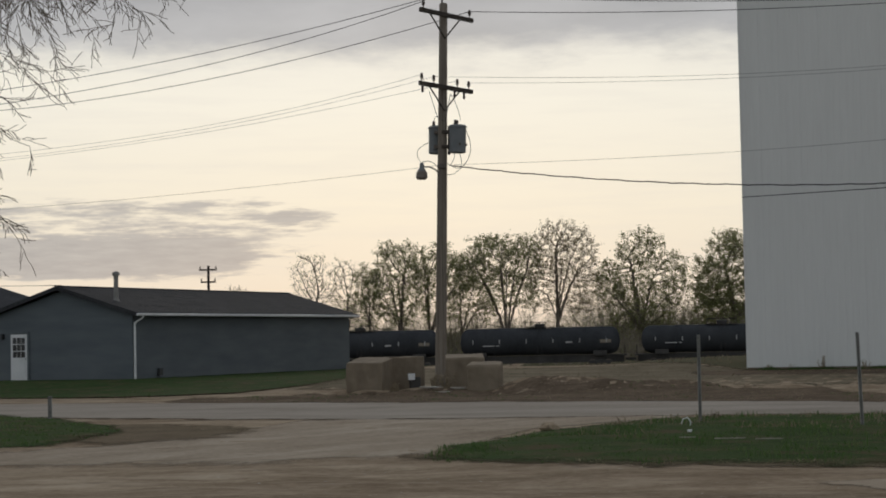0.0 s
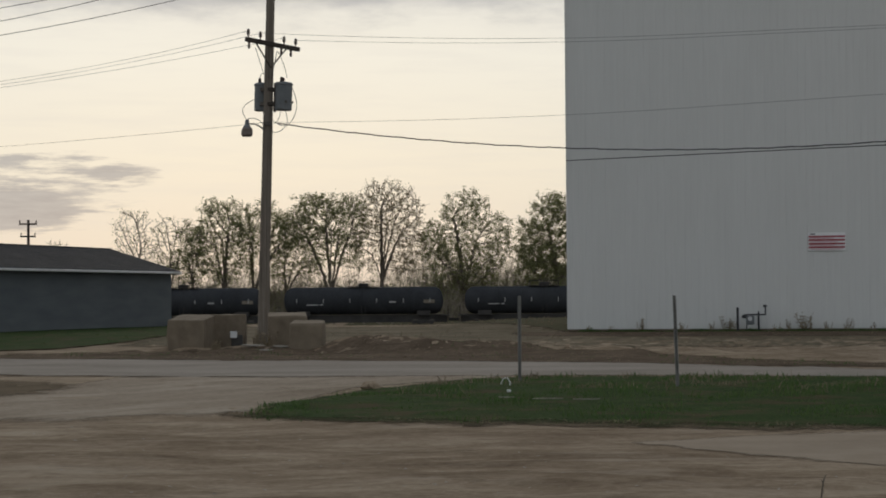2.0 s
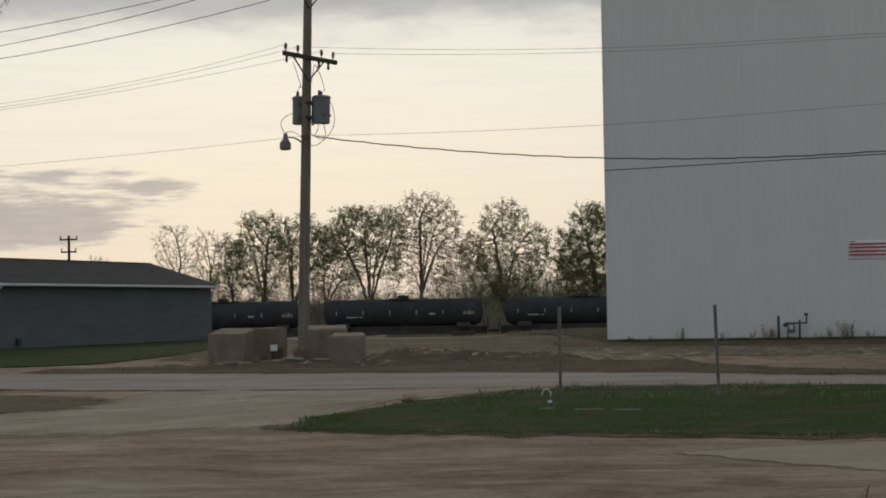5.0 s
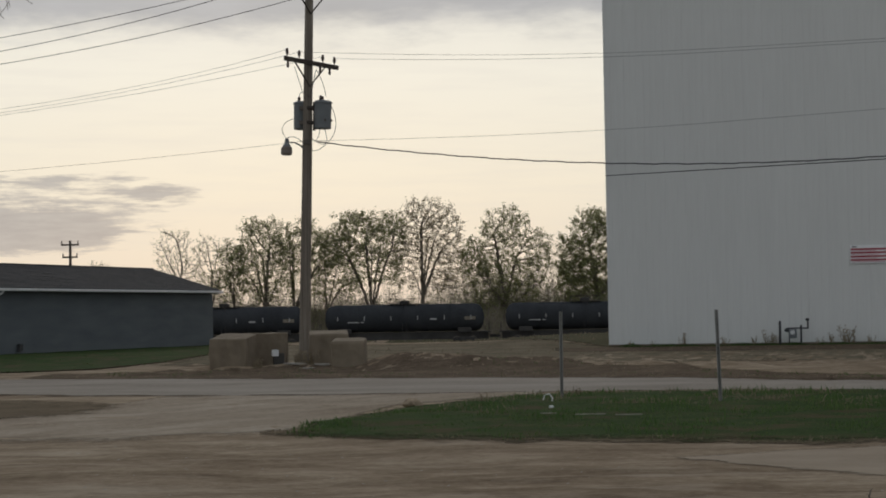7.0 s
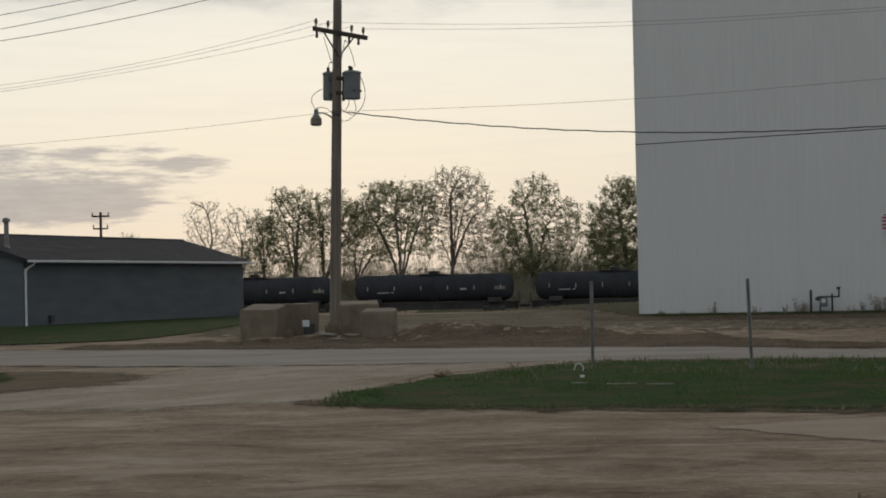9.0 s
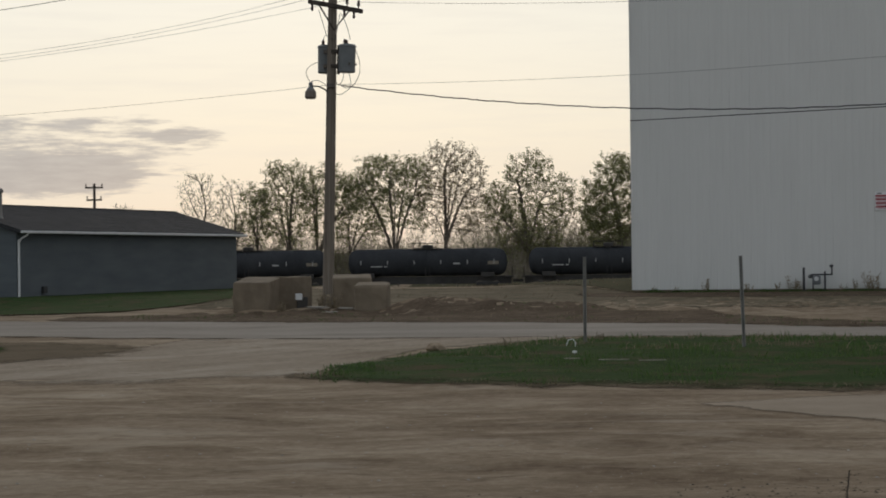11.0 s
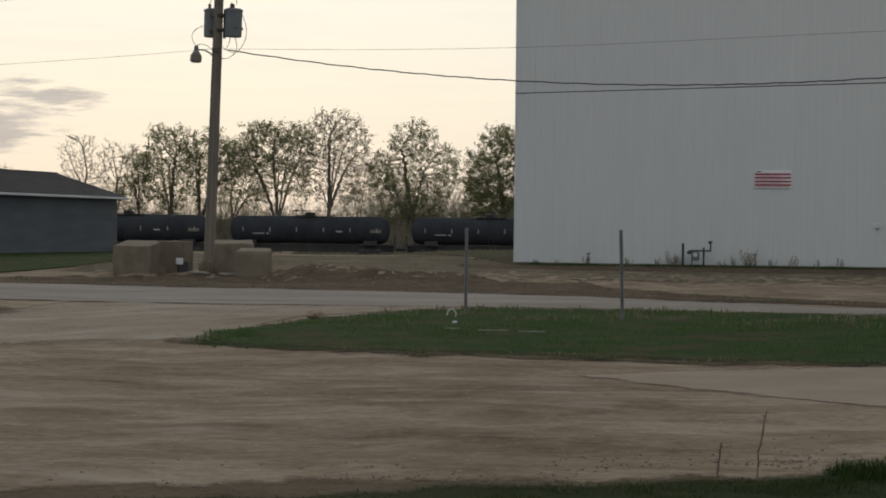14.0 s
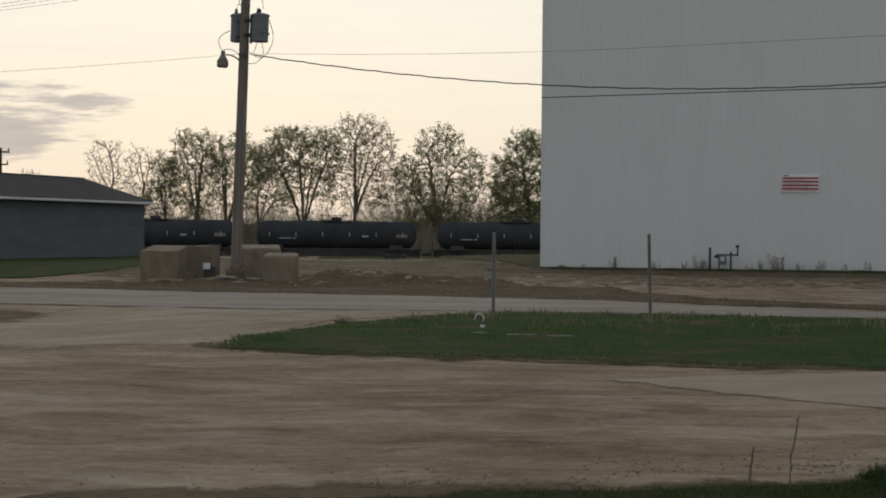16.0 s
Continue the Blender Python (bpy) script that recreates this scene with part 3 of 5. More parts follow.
field = Bed(-400, 300, [(-400, 216), (300, 216)], [(-400, 700), (300, 700)], 1.0, 16.0, 0.1)
tagged(new("field", field.mesh("field", 60, 40, M_dull, 0.05)), "rough dull grass field beyond the railway", "field", kind="structure")
tagged(blades("short_grass", front, 70000, 0.030, 0.004, 73, M_grass, lean=0.9), "short thin grass between the tufts at the yard edge", "grass", kind="stuff")
# dark brown soil, deepened further to paint in the heap's shadow by the road
M_soil = material("shadow_toned_dark_soil", mottled((0.058, 0.042, 0.029), (0.165, 0.124, 0.088), 0.7, 5.0, 0.45), 0.95, bump=0.6, spec=0.02, fade=True)
bank_bed = Bed(-13, 14, [(-13, 54.2), (-10.6, 52.5), (-4.3, 50.1), (1.4, 48.1), (6.3, 44.8), (14, 38.4)], [(-13, 58), (-8, 58.6), (-4, 60), (-1.0, 63.0), (2, 60.5), (4.5, 56.0), (8, 48.0), (14, 40.2)], 0.5, 18.0, 0.0, 0.8)
tagged(new("soil_bank", bank_bed.mesh("soil_bank", 200, 26, M_soil, 0.014)), "dark brown heaped soil along the far road edge, shadow in its colour", "soil", kind="structure")
tagged(blades("dry_grass", bank_bed, 3000, 0.06, 0.010, 61, M_straw, lambda x, y: noise.noise(Vector((x * 0.8, y * 0.8, 1.0))) > 0.0, lean=1.3), "dry straw-coloured grass tufts on heaped soil", "dry grass", kind="stuff")
tagged(blades("green_weeds", bank_bed, 1800, 0.06, 0.013, 63, M_verge, lambda x, y: noise.noise(Vector((x * 0.7, y * 0.9, 5.0))) > 0.12, lean=1.2), "low green weeds on heaped soil", "weeds", kind="stuff")
M_rough = material("rough_ground", mottled((0.080, 0.070, 0.044), (0.225, 0.185, 0.132), 0.35, 2.5, 0.45), 0.95, bump=0.4, spec=0.02, fade=True)
rough = Bed(-12, 26, [(-12, 66), (-4, 63.5), (2, 61.0), (8, 60), (26, 56)], [(-12, 96), (2, 100), (6, 88), (26, 82)], 0.8, 33.0, 0.0, 3.0)
tagged(new("rough_ground", rough.mesh("rough_ground", 130, 60, M_rough, 0.006)), "rough brown ground with thin weeds behind the pole", "ground", kind="structure")
tagged(blades("thin_weeds", rough, 2200, 0.07, 0.016, 62, M_straw, lean=1.2), "thin dry weeds scattered on rough ground", "weeds", kind="stuff")
far_soil = Bed(3, 24, [(3, 79), (8, 76), (24, 72)], [(3, 86), (6.3, 86.9), (24, 82.8)], 0.5, 19.0, 0.0, 1.5)
tagged(new("soil_strip", far_soil.mesh("soil_strip", 110, 12, M_soil, 0.012)), "dark bare soil below the white wall", "soil", kind="structure")
edge_bed = Bed(-13, -0.5, [(-13, 43.0), (-11.6, 42.2), (-8, 40.5), (-3.4, 38.85), (-0.5, 38.7)], [(-13, 43.4), (-11.6, 42.5), (-8, 40.8), (-3.4, 39.1), (-0.5, 38.8)], 0.22, 23.0, 0.0, 0.3)
tagged(new("road_edge", edge_bed.mesh("road_edge", 240, 3, M_soil, 0.018)), "broken dark edge of the road", "road edge", kind="structure")
crumb_bed = Bed(-5.5, 5, [(-5.5, 9.5), (-2.2, 10.6), (-1.6, 11.0), (-0.3, 11.3), (1.0, 11.65), (1.6, 11.9), (2.5, 12.1), (5, 12.9)], [(-5.5, 10.4), (-2.2, 11.5), (-1.6, 11.8), (-0.3, 11.9), (1.0, 12.1), (1.6, 12.25), (2.5, 12.4), (5, 13.2)], 0.25, 57.0, 0.0, 0.35)
tagged(new("soil_edge", crumb_bed.mesh("soil_edge", 160, 12, M_thatch, 0.006)), "crumbling dark soil where the grass meets the yard", "soil", kind="structure")
rut_bed = Bed(-11, -6.0, [(-11, 35.2), (-9.2, 32.2), (-8.2, 31.2), (-7.2, 32.2), (-6.0, 34.4)], [(-11, 39.6), (-9.0, 38.9), (-7.4, 37.6), (-6.0, 35.0)], 0.6, 24.0, 0.0, 1.5)
tagged(new("dirt_patch", rut_bed.mesh("dirt_patch", 90, 16, M_thatch, 0.010)), "bare dark earth between grass and gravel", "soil", kind="structure")


tagged(blades("clover_flowers", front, 2600, 0.009, 0.006, 71, M_petal, lambda x, y: noise.noise(Vector((x * 1.3, y * 1.5, 6.0))) > 0.0, lean=1.6), "pale dead leaves and clover flecks in the front grass", "flecks", kind="stuff")
tagged(blades("tall_grass", Bed(2.9, 5.5, [(2.9, 12.1), (5.5, 12.6)], [(2.9, 12.6), (5.5, 13.3)], 0.1, 81.0, 0.03, 0.2), 5000, 0.11, 0.004, 72, lean=0.35), "taller green grass tuft at the edge of the yard", "grass", kind="stuff")


foot = Bed(6.6, 24, [(6.6, 86.5), (24, 82.06)], [(6.6, 87.35), (24, 82.9)], 0.15, 52.0, 0.0, 0.25)
tagged(blades("wall_grass", foot, 7000, 0.10, 0.02, 53, M_verge, lean=0.5), "dark green grass along the foot of the white wall", "grass", kind="stuff")

# ---- tall white building ----
C0 = Vector((6.35, 87.6, 0.0))
WDIR = math.degrees(math.atan2(-3.7, 14.5))
HALL_H, HALL_W, HALL_D = 30.0, 27.0, 22.0
hall = empty("metal_building", pose(C0.x, C0.y, -0.03, 0, 0, WDIR), "tall windowless building clad in white ribbed sheet metal", "building")
part("foundation", boxed((HALL_W / 2, HALL_D / 2 + 0.03, 0.06), (HALL_W - 0.02, HALL_D - 0.04, 0.24)), M_block, hall, "low concrete footing")
PANEL, RIB = 0.9, 0.3


def sheet_panel(width, height):
    """One ribbed sheet: flats with narrow raised ribs."""
    prof = []
    n = round(width / RIB)
    for i in range(n):
        x = i * RIB
        prof += [(x + 0.0, 0.0), (x + 0.225, 0.0), (x + 0.243, -0.0085), (x + 0.272, -0.0085), (x + 0.29, 0.0)]
    prof.append((width, 0.0))
    verts = [(x, y, z) for z in (0.14, height) for x, y in prof]
    k = len(prof)
    faces = [(i, i + 1, k + i + 1, k + i) for i in range(k - 1)]
    b = len(verts)
    verts += [(0, 0.05, 0.14), (width, 0.05, 0.14), (width, 0.05, height), (0, 0.05, height)]
    faces += [(b + 1, b, b + 3, b + 2), (b, 0, k, b + 3), (k - 1, b + 1, b + 2, 2 * k - 1)]
    return mesh_of("panel", verts, faces, M_white)


panel_mesh = sheet_panel(PANEL - 0.004, HALL_H)
for i in range(int(HALL_W / PANEL)):
    adopt(new("panel", panel_mesh), hall, pose(i * PANEL, 0.0, 0.0))
for i in range(int(HALL_D / PANEL)):
    adopt(new("panel", panel_mesh), hall, pose(-0.0, HALL_D - i * PANEL, 0.0, 0, 0, -90))
part("wall", boxed((HALL_W / 2, HALL_D / 2 + 0.06, HALL_H / 2 + 0.1), (HALL_W - 0.04, HALL_D - 0.12, HALL_H - 0.25)), M_white, hall)
part("corner_trim", boxed((-0.005, -0.005, HALL_H / 2 + 0.07), (0.07, 0.07, HALL_H - 0.14), bevel=0.008), M_white, hall)
part("roof", boxed((HALL_W / 2, HALL_D / 2, HALL_H + 0.08), (HALL_W + 0.3, HALL_D + 0.3, 0.2), bevel=0.02), M_white, hall)


def on_wall(along, out, z):
    return hall.matrix_world @ Vector((along, -out, z + 0.03))


wall_turn = WDIR
# red and white notice on the wall; its small print is unreadable
sx = 11.62
notice = empty("wall_sign", Matrix.Translation(on_wall(sx, 0.045, 3.95)) @ pose(0, 0, 0, 0, 0, WDIR), "white metal notice with rows of faded red print", "sign")
part("board", boxed((0, 0, 0), (1.62, 0.03, 0.80), bevel=0.008), M_signwhite, notice)
part("heading", boxed((-0.62, -0.019, 0.335), (0.22, 0.008, 0.05)), M_ink, notice, "small dark heading bar")
for z in (0.22, 0.068, -0.10, -0.255):
    part("print_bar", boxed((0.0, -0.019, z), (1.58, 0.008, 0.082)), M_red, notice, "faded red bar of print")
for z, x, wd in ((0.145, -0.22, 1.05), (-0.016, -0.12, 1.25), (-0.178, -0.2, 1.1), (-0.335, 0.0, 1.4)):
    part("print_bar", boxed((x, -0.019, z), (wd, 0.008, 0.035)), M_pink, notice, "pale pink bar of small print")

panel_box = empty("wall_box", Matrix.Translation(on_wall(16.17, 0.08, 1.93)) @ pose(0, 0, 0, 0, 0, WDIR), "small pale utility box fixed to the white wall", "box")
part("case", boxed((0, 0, 0), (0.26, 0.13, 0.20), bevel=0.012), M_signwhite, panel_box)
part("lid", boxed((0, -0.068, 0.0), (0.22, 0.012, 0.16), bevel=0.003), M_trim, panel_box)

# gas meter and its guard post
gm = on_wall(8.55, 0.45, 0)
gas = empty("gas_meter", Matrix.Translation((gm.x, gm.y, land(gm.x, gm.y))) @ pose(0, 0, 0, 0, 0, WDIR), "dark grey gas meter with pipework at the foot of the wall", "gas meter")
b = boxed((-0.28, 0, 0.50), (0.34, 0.26, 0.40), bevel=0.06)
part("meter_body", b, M_tank_grey, gas, "blue-grey meter case")
part("dial", lathe(bmesh.new(), [(0.09, -0.17), (0.10, -0.15), (0.10, -0.12)], 14, (-0.28, 0, 0.56), "y"), M_trim, gas, "pale round dial")
part("riser", rodded((0.08, 0, -0.1), (0.08, 0, 0.88), 0.042), M_darkpipe, gas)
part("cross_pipe", rodded((-0.5, 0, 0.74), (0.40, 0, 0.74), 0.035), M_darkpipe, gas)
part("outlet", rodded((0.38, 0, 0.72), (0.38, 0, 1.12), 0.035), M_darkpipe, gas)
part("elbow", lathe(bmesh.new(), [(0.035, -0.12), (0.06, -0.1), (0.06, 0.0), (0.04, 0.05)], 10, (0.40, 0, 1.12), "x"), M_darkpipe, gas)
part("regulator", lathe(bmesh.new(), [(0.05, -0.08), (0.13, -0.05), (0.14, 0.0), (0.10, 0.06), (0.04, 0.1)], 14, (-0.52, 0, 0.66)), M_darkpipe, gas)
part("support", rodded((-0.44, 0, -0.1), (-0.44, 0, 0.74), 0.028), M_darkpipe, gas)
gp = on_wall(7.72, 0.55, 0)
guard = empty("guard_post", Matrix.Translation((gp.x, gp.y, 0)), "dark steel guard post beside the gas meter", "post")
part("shaft", rodded((0, 0, -0.3), (0, 0, 1.02), 0.055), M_darkpipe, guard)
part("cap", lathe(bmesh.new(), [(0.056, 1.02), (0.05, 1.05), (0.02, 1.07)], 12), M_darkpipe, guard)


def weed(name, at, h, seed, stems=7, label="dry brown weed stalks against the white wall"):
    rnd = random.Random(seed)
    root = empty(name, Matrix.Translation(at), label, "weed", "weeds along the wall")
    segs = []
    for _ in range(stems):
        a, hh = rnd.uniform(0, 6.28), h * rnd.uniform(0.5, 1.0)
        p = Vector((rnd.uniform(-0.15, 0.15), rnd.uniform(-0.1, 0.1), -0.04))
        d = Vector((math.cos(a) * 0.28, math.sin(a) * 0.2, 1)).normalized()
        for s in range(4):
            q = p + d * hh / 4
            segs.append((p, q, 0.013 - 0.002 * s, 0.011 - 0.002 * s))
            for _ in range(3):
                e = q + Vector((rnd.uniform(-1, 1), rnd.uniform(-1, 1), rnd.uniform(0.1, 1))) * 0.13 * h
                segs.append((q, e, 0.008, 0.012))
            d = (d + Vector((rnd.uniform(-0.25, 0.25), rnd.uniform(-0.2, 0.2), 0.1))).normalized()
            p = q
    tagged(adopt(new("stalk", limb_mesh("stalk", segs, M_straw)), root), kind="stuff")
    return root


def limb_mesh(name, segs, mat, sides=3):
    """Tapered limbs, each from p to q, in one mesh."""
    n = len(segs)
    P = np.array([s[0] for s in segs], float)
    Q = np.array([s[1] for s in segs], float)
    r0 = np.array([s[2] for s in segs])
    r1 = np.array([s[3] for s in segs])
    d = Q - P
    d /= np.maximum(np.linalg.norm(d, axis=1, keepdims=True), 1e-6)
    ref = np.where(np.abs(d[:, 2:3]) > 0.9, np.array([[1.0, 0, 0]]), np.array([[0, 0, 1.0]]))
    u = np.cross(d, ref)
    u /= np.linalg.norm(u, axis=1, keepdims=True)
    v = np.cross(d, u)
    V = np.zeros((n, 2 * sides, 3))
    for k in range(sides):
        o = math.cos(2 * math.pi * k / sides) * u + math.sin(2 * math.pi * k / sides) * v
        V[:, k] = P + o * r0[:, None]
        V[:, sides + k] = Q + o * r1[:, None]
    base = (np.arange(n) * 2 * sides)[:, None]
    F = np.concatenate([base + np.array([[k, (k + 1) % sides, sides + (k + 1) % sides, sides + k]]) for k in range(sides)])
    me = bpy.data.meshes.new(name)
    me.from_pydata(V.reshape(-1, 3).tolist(), [], F.tolist())
    me.materials.append(mat)
    me.update()
    return me


rnd = random.Random(31)
for along, h in ((0.9, 0.35), (1.9, 0.3), (3.35, 0.62), (5.3, 0.5), (6.6, 0.45), (7.2, 0.75), (7.45, 0.55), (9.4, 0.4), (10.0, 0.55), (10.6, 0.95), (10.8, 0.7), (11.6, 0.5), (12.6, 0.6), (13.6, 0.4), (14.6, 0.55)):
    p = on_wall(along, 0.25 + rnd.random() * 0.25, 0)
    weed("weed", (p.x, p.y, land(p.x, p.y)), h, int(along * 100), 3 + int(h * 7))


# ---- grey garage ----
GA = Vector((-19.35, 77.6, 0.2))
GT = math.degrees(math.atan2(18.6, 6.45))
GL, GW, EAVE, RIDGE = 19.7, 7.14, 2.76, 3.84
garage = empty("garage", pose(GA.x, GA.y, GA.z, 0, 0, GT), "long low garage with blue-grey siding and dark shingle roof", "garage")


def gable_wall(x, thick):
    bm = bmesh.new()
    pts = [(0, -0.4), (GW, -0.4), (GW, EAVE), (GW / 2, RIDGE - 0.06), (0, EAVE)]
    a = [bm.verts.new((x, y, z)) for y, z in pts]
    c = [bm.verts.new((x + thick, y, z)) for y, z in pts]
    bm.faces.new(a[::-1])
    bm.faces.new(c)
    for i in range(5):
        bm.faces.new((a[i], a[(i + 1) % 5], c[(i + 1) % 5], c[i]))
    return bm


def lap_siding(length, height, step=0.12):
    """Lapped boards: each course leans out at its foot."""
    verts, faces = [], []
    n = int(height / step)
    for i in range(n):
        z0, z1 = i * step, (i + 1) * step
        k = len(verts)
        verts += [(0, -0.022, z0), (length, -0.022, z0), (length, -0.006, z1), (0, -0.006, z1), (0, 0, z0), (length, 0, z0)]
        faces += [(k, k + 1, k + 2, k + 3), (k + 4, k + 5, k + 1, k)]
    return mesh_of("siding", verts, faces, M_siding)


part("gable_wall", gable_wall(0.0, 0.15), M_siding, garage)
part("gable_wall", gable_wall(GL - 0.15, 0.15), M_siding, garage)
part("long_wall", boxed((GL / 2, 0.075, EAVE / 2 - 0.2), (GL - 0.3, 0.15, EAVE + 0.4)), M_siding, garage)
part("long_wall", boxed((GL / 2, GW - 0.075, EAVE / 2 - 0.2), (GL - 0.3, 0.15, EAVE + 0.4)), M_siding, garage)
adopt(new("siding", lap_siding(GL, EAVE - 0.05)), garage)
adopt(new("siding", lap_siding(GW, EAVE - 0.05)), garage, pose(0, GW, 0, 0, 0, -90))


def roof_slab(flip):
    bm = bmesh.new()
    over, gab, th = 0.35, 0.28, 0.12
    rise = (RIDGE - EAVE) / (GW / 2)
    y0, y1 = -over, GW / 2
    z0, z1 = EAVE - over * rise + 0.05, RIDGE + 0.05
    if flip:
        y0, y1 = GW + over, GW / 2
    vs = []
    for x in (-gab, GL + gab):
        vs.append([bm.verts.new(p) for p in ((x, y0, z0), (x, y1, z1), (x, y1, z1 + th), (x, y0, z0 + th))])
    a, c = vs
    bm.faces.new(a)
    bm.faces.new(c[::-1])
    for i in range(4):
        bm.faces.new((a[i], c[i], c[(i + 1) % 4], a[(i + 1) % 4]))
    bmesh.ops.recalc_face_normals(bm, faces=bm.faces)
    return bm


roof_a = part("roof", roof_slab(False), M_shingle, garage)
part("roof", roof_slab(True), M_shingle, garage)
rise = (RIDGE - EAVE) / (GW / 2)
verts, faces = [], []
rs = random.Random(8)
for c in range(30):
    t0, t1 = c / 30, (c + 1) / 30
    for s in range(16):
        x0 = -0.28 + (GL + 0.56) * s / 16
        x1 = -0.28 + (GL + 0.56) * (s + 1) / 16 - 0.012
        ya, yb = -0.36 + (GW / 2 + 0.36) * t0, -0.36 + (GW / 2 + 0.36) * t1
        za, zb = EAVE + 0.17 + ya * rise, EAVE + 0.17 + yb * rise
        k = len(verts)
        u = rs.uniform(0.008, 0.016)
        verts += [(x0, ya, za + u), (x1, ya, za + u), (x1, yb, zb + 0.004), (x0, yb, zb + 0.004), (x0, ya, za), (x1, ya, za)]
        faces += [(k, k + 1, k + 2, k + 3), (k + 4, k + 5, k + 1, k)]
sh = adopt(new("shingles", mesh_of("shingles", verts, faces, M_shingle)), garage)
tagged(sh, kind="stuff")
part("ridge_cap", boxed((GL / 2, GW / 2, RIDGE + 0.175), (GL + 0.56, 0.26, 0.03), bevel=0.01), M_shingle, garage)
zg = EAVE - 0.35 * rise + 0.08
part("gutter", boxed((GL / 2, -0.42, zg), (GL + 0.56, 0.11, 0.11), bevel=0.03), M_trim, garage, "white gutter")
part("fascia", boxed((GL / 2, -0.348, zg - 0.01), (GL + 0.5, 0.02, 0.15)), M_siding, garage)
part("soffit", boxed((GL / 2, -0.17, EAVE - 0.06), (GL, 0.34, 0.02)), M_siding, garage)
spout = part("downspout", boxed((0.04, -0.075, EAVE / 2 - 0.17), (0.08, 0.075, EAVE - 0.30), bevel=0.012), M_trim, garage, "white downspout")
tube("spout_bend", [(0.22, -0.42, zg - 0.03), (0.16, -0.38, zg - 0.14), (0.08, -0.18, zg - 0.26), (0.04, -0.08, zg - 0.42)], 0.045, M_trim, garage)
for s in (-1, 1):
    y = GW / 2 + s * (GW / 4 + 0.1)
    ln = math.hypot(GW / 2 + 0.3, RIDGE - EAVE)
    bm = bmesh.new()
    box(bm, (0, 0, 0), (0.03, ln, 0.14))
    bmesh.ops.transform(bm, matrix=Matrix.Translation((-0.272, y, (EAVE + RIDGE) / 2 + 0.04)) @ pose(0, 0, 0, -s * math.degrees(math.atan(rise)), 0, 0), verts=bm.verts)
    part("bargeboard", bm, M_shingle, garage)
vy = 1.45
vz = EAVE + 0.1 + vy * rise
vent = part("vent_pipe", lathe(bmesh.new(), [(0.10, vz - 0.2), (0.10, vz + 1.12), (0.085, vz + 1.12)], 14, (1.0, vy, 0)), M_galv, garage, "galvanised flue pipe")
part("vent_cap", lathe(bmesh.new(), [(0.15, vz + 1.10), (0.16, vz + 1.16), (0.15, vz + 1.24), (0.05, vz + 1.29)], 14, (1.0, vy, 0)), M_galv, vent)
part("flashing", lathe(bmesh.new(), [(0.24, vz - 0.12), (0.13, vz + 0.10), (0.11, vz + 0.14)], 14, (1.0, vy, 0)), M_galv, vent)
# side door with nine panes over a solid panel
door = adopt(empty("door", Matrix()), garage, pose(-0.035, 5.62, 0.0, 0, 0, -90))
part("door_frame", box(box(box(bmesh.new(), (-0.46, 0, 1.03), (0.08, 0.10, 2.10)), (0.46, 0, 1.03), (0.08, 0.10, 2.10)), (0, 0, 2.1), (1.0, 0.10, 0.08)), M_siding, door)
part("leaf", boxed((0, -0.02, 1.02), (0.84, 0.045, 2.02), bevel=0.006), M_trim, door, "white door leaf")
part("sill", boxed((0, -0.04, -0.02), (0.95, 0.14, 0.06)), M_stone, door)
for i in range(3):
    for j in range(3):
        part("pane", boxed(((i - 1) * 0.215, -0.046, 1.18 + j * 0.29), (0.185, 0.012, 0.25)), M_glass, door)
part("lower_panel", boxed((0, -0.045, 0.55), (0.60, 0.014, 0.72), bevel=0.005), M_trim, door)
part("handle", lathe(bmesh.new(), [(0.02, -0.11), (0.035, -0.09), (0.03, -0.06), (0.015, -0.04)], 10, (0.36, 0, 0.98), "y"), M_galv, door)
part("wall_lamp", box(boxed((-0.10, 6.45, 1.95), (0.16, 0.12, 0.22), bevel=0.02), (-0.02, 6.45, 2.0), (0.06, 0.09, 0.14)), M_darkpipe, garage)
part("meter_box", boxed((1.9, -0.09, 0.35), (0.28, 0.14, 0.30), bevel=0.02), M_darkpipe, garage, "small dark utility box")

# house beyond the garage, mostly hidden
house = empty("house", pose(-39.9, 112, 0.5, 0, 0, 24), "grey house with a dark low roof behind the garage", "house")
part("wall", boxed((0, 0, 1.5), (14, 9, 3.6)), M_siding, house)
bm = bmesh.new()
v = [bm.verts.new(p) for p in ((-7.6, -5.1, 3.25), (7.6, -5.1, 3.25), (7.6, 5.1, 3.25), (-7.6, 5.1, 3.25), (-3.4, 0, 5.0), (3.4, 0, 5.0))]
for f in ((0, 1, 5, 4), (1, 2, 5), (2, 3, 4, 5), (3, 0, 4), (3, 2, 1, 0)):
    bm.faces.new([v[i] for i in f])
part("roof", bm, M_shingle, house)
for y in (-5.13, 5.13):
    part("fascia", boxed((0, y, 3.2), (15.3, 0.05, 0.22)), M_trim, house)
for x in (-7.63, 7.63):
    part("fascia", boxed((x, 0, 3.2), (0.05, 10.2, 0.22)), M_trim, house)


# ---- utility pole by the road ----
PB = Vector((-5.68, 65.77, 0.0))
pole = empty("utility_pole", pose(PB.x, PB.y, -0.02, 0, 1.55, 0), "leaning wooden utility pole with two crossarms and transformers", "utility pole")
part("pole", lathe(bmesh.new(), [(0.205, -0.8), (0.20, 0.3), (0.185, 3.0), (0.17, 7.0), (0.15, 10.5), (0.14, 13.25), (0.10, 13.30)], 18), M_pole, pole, smooth=True)
ARM_TURN = 57.0


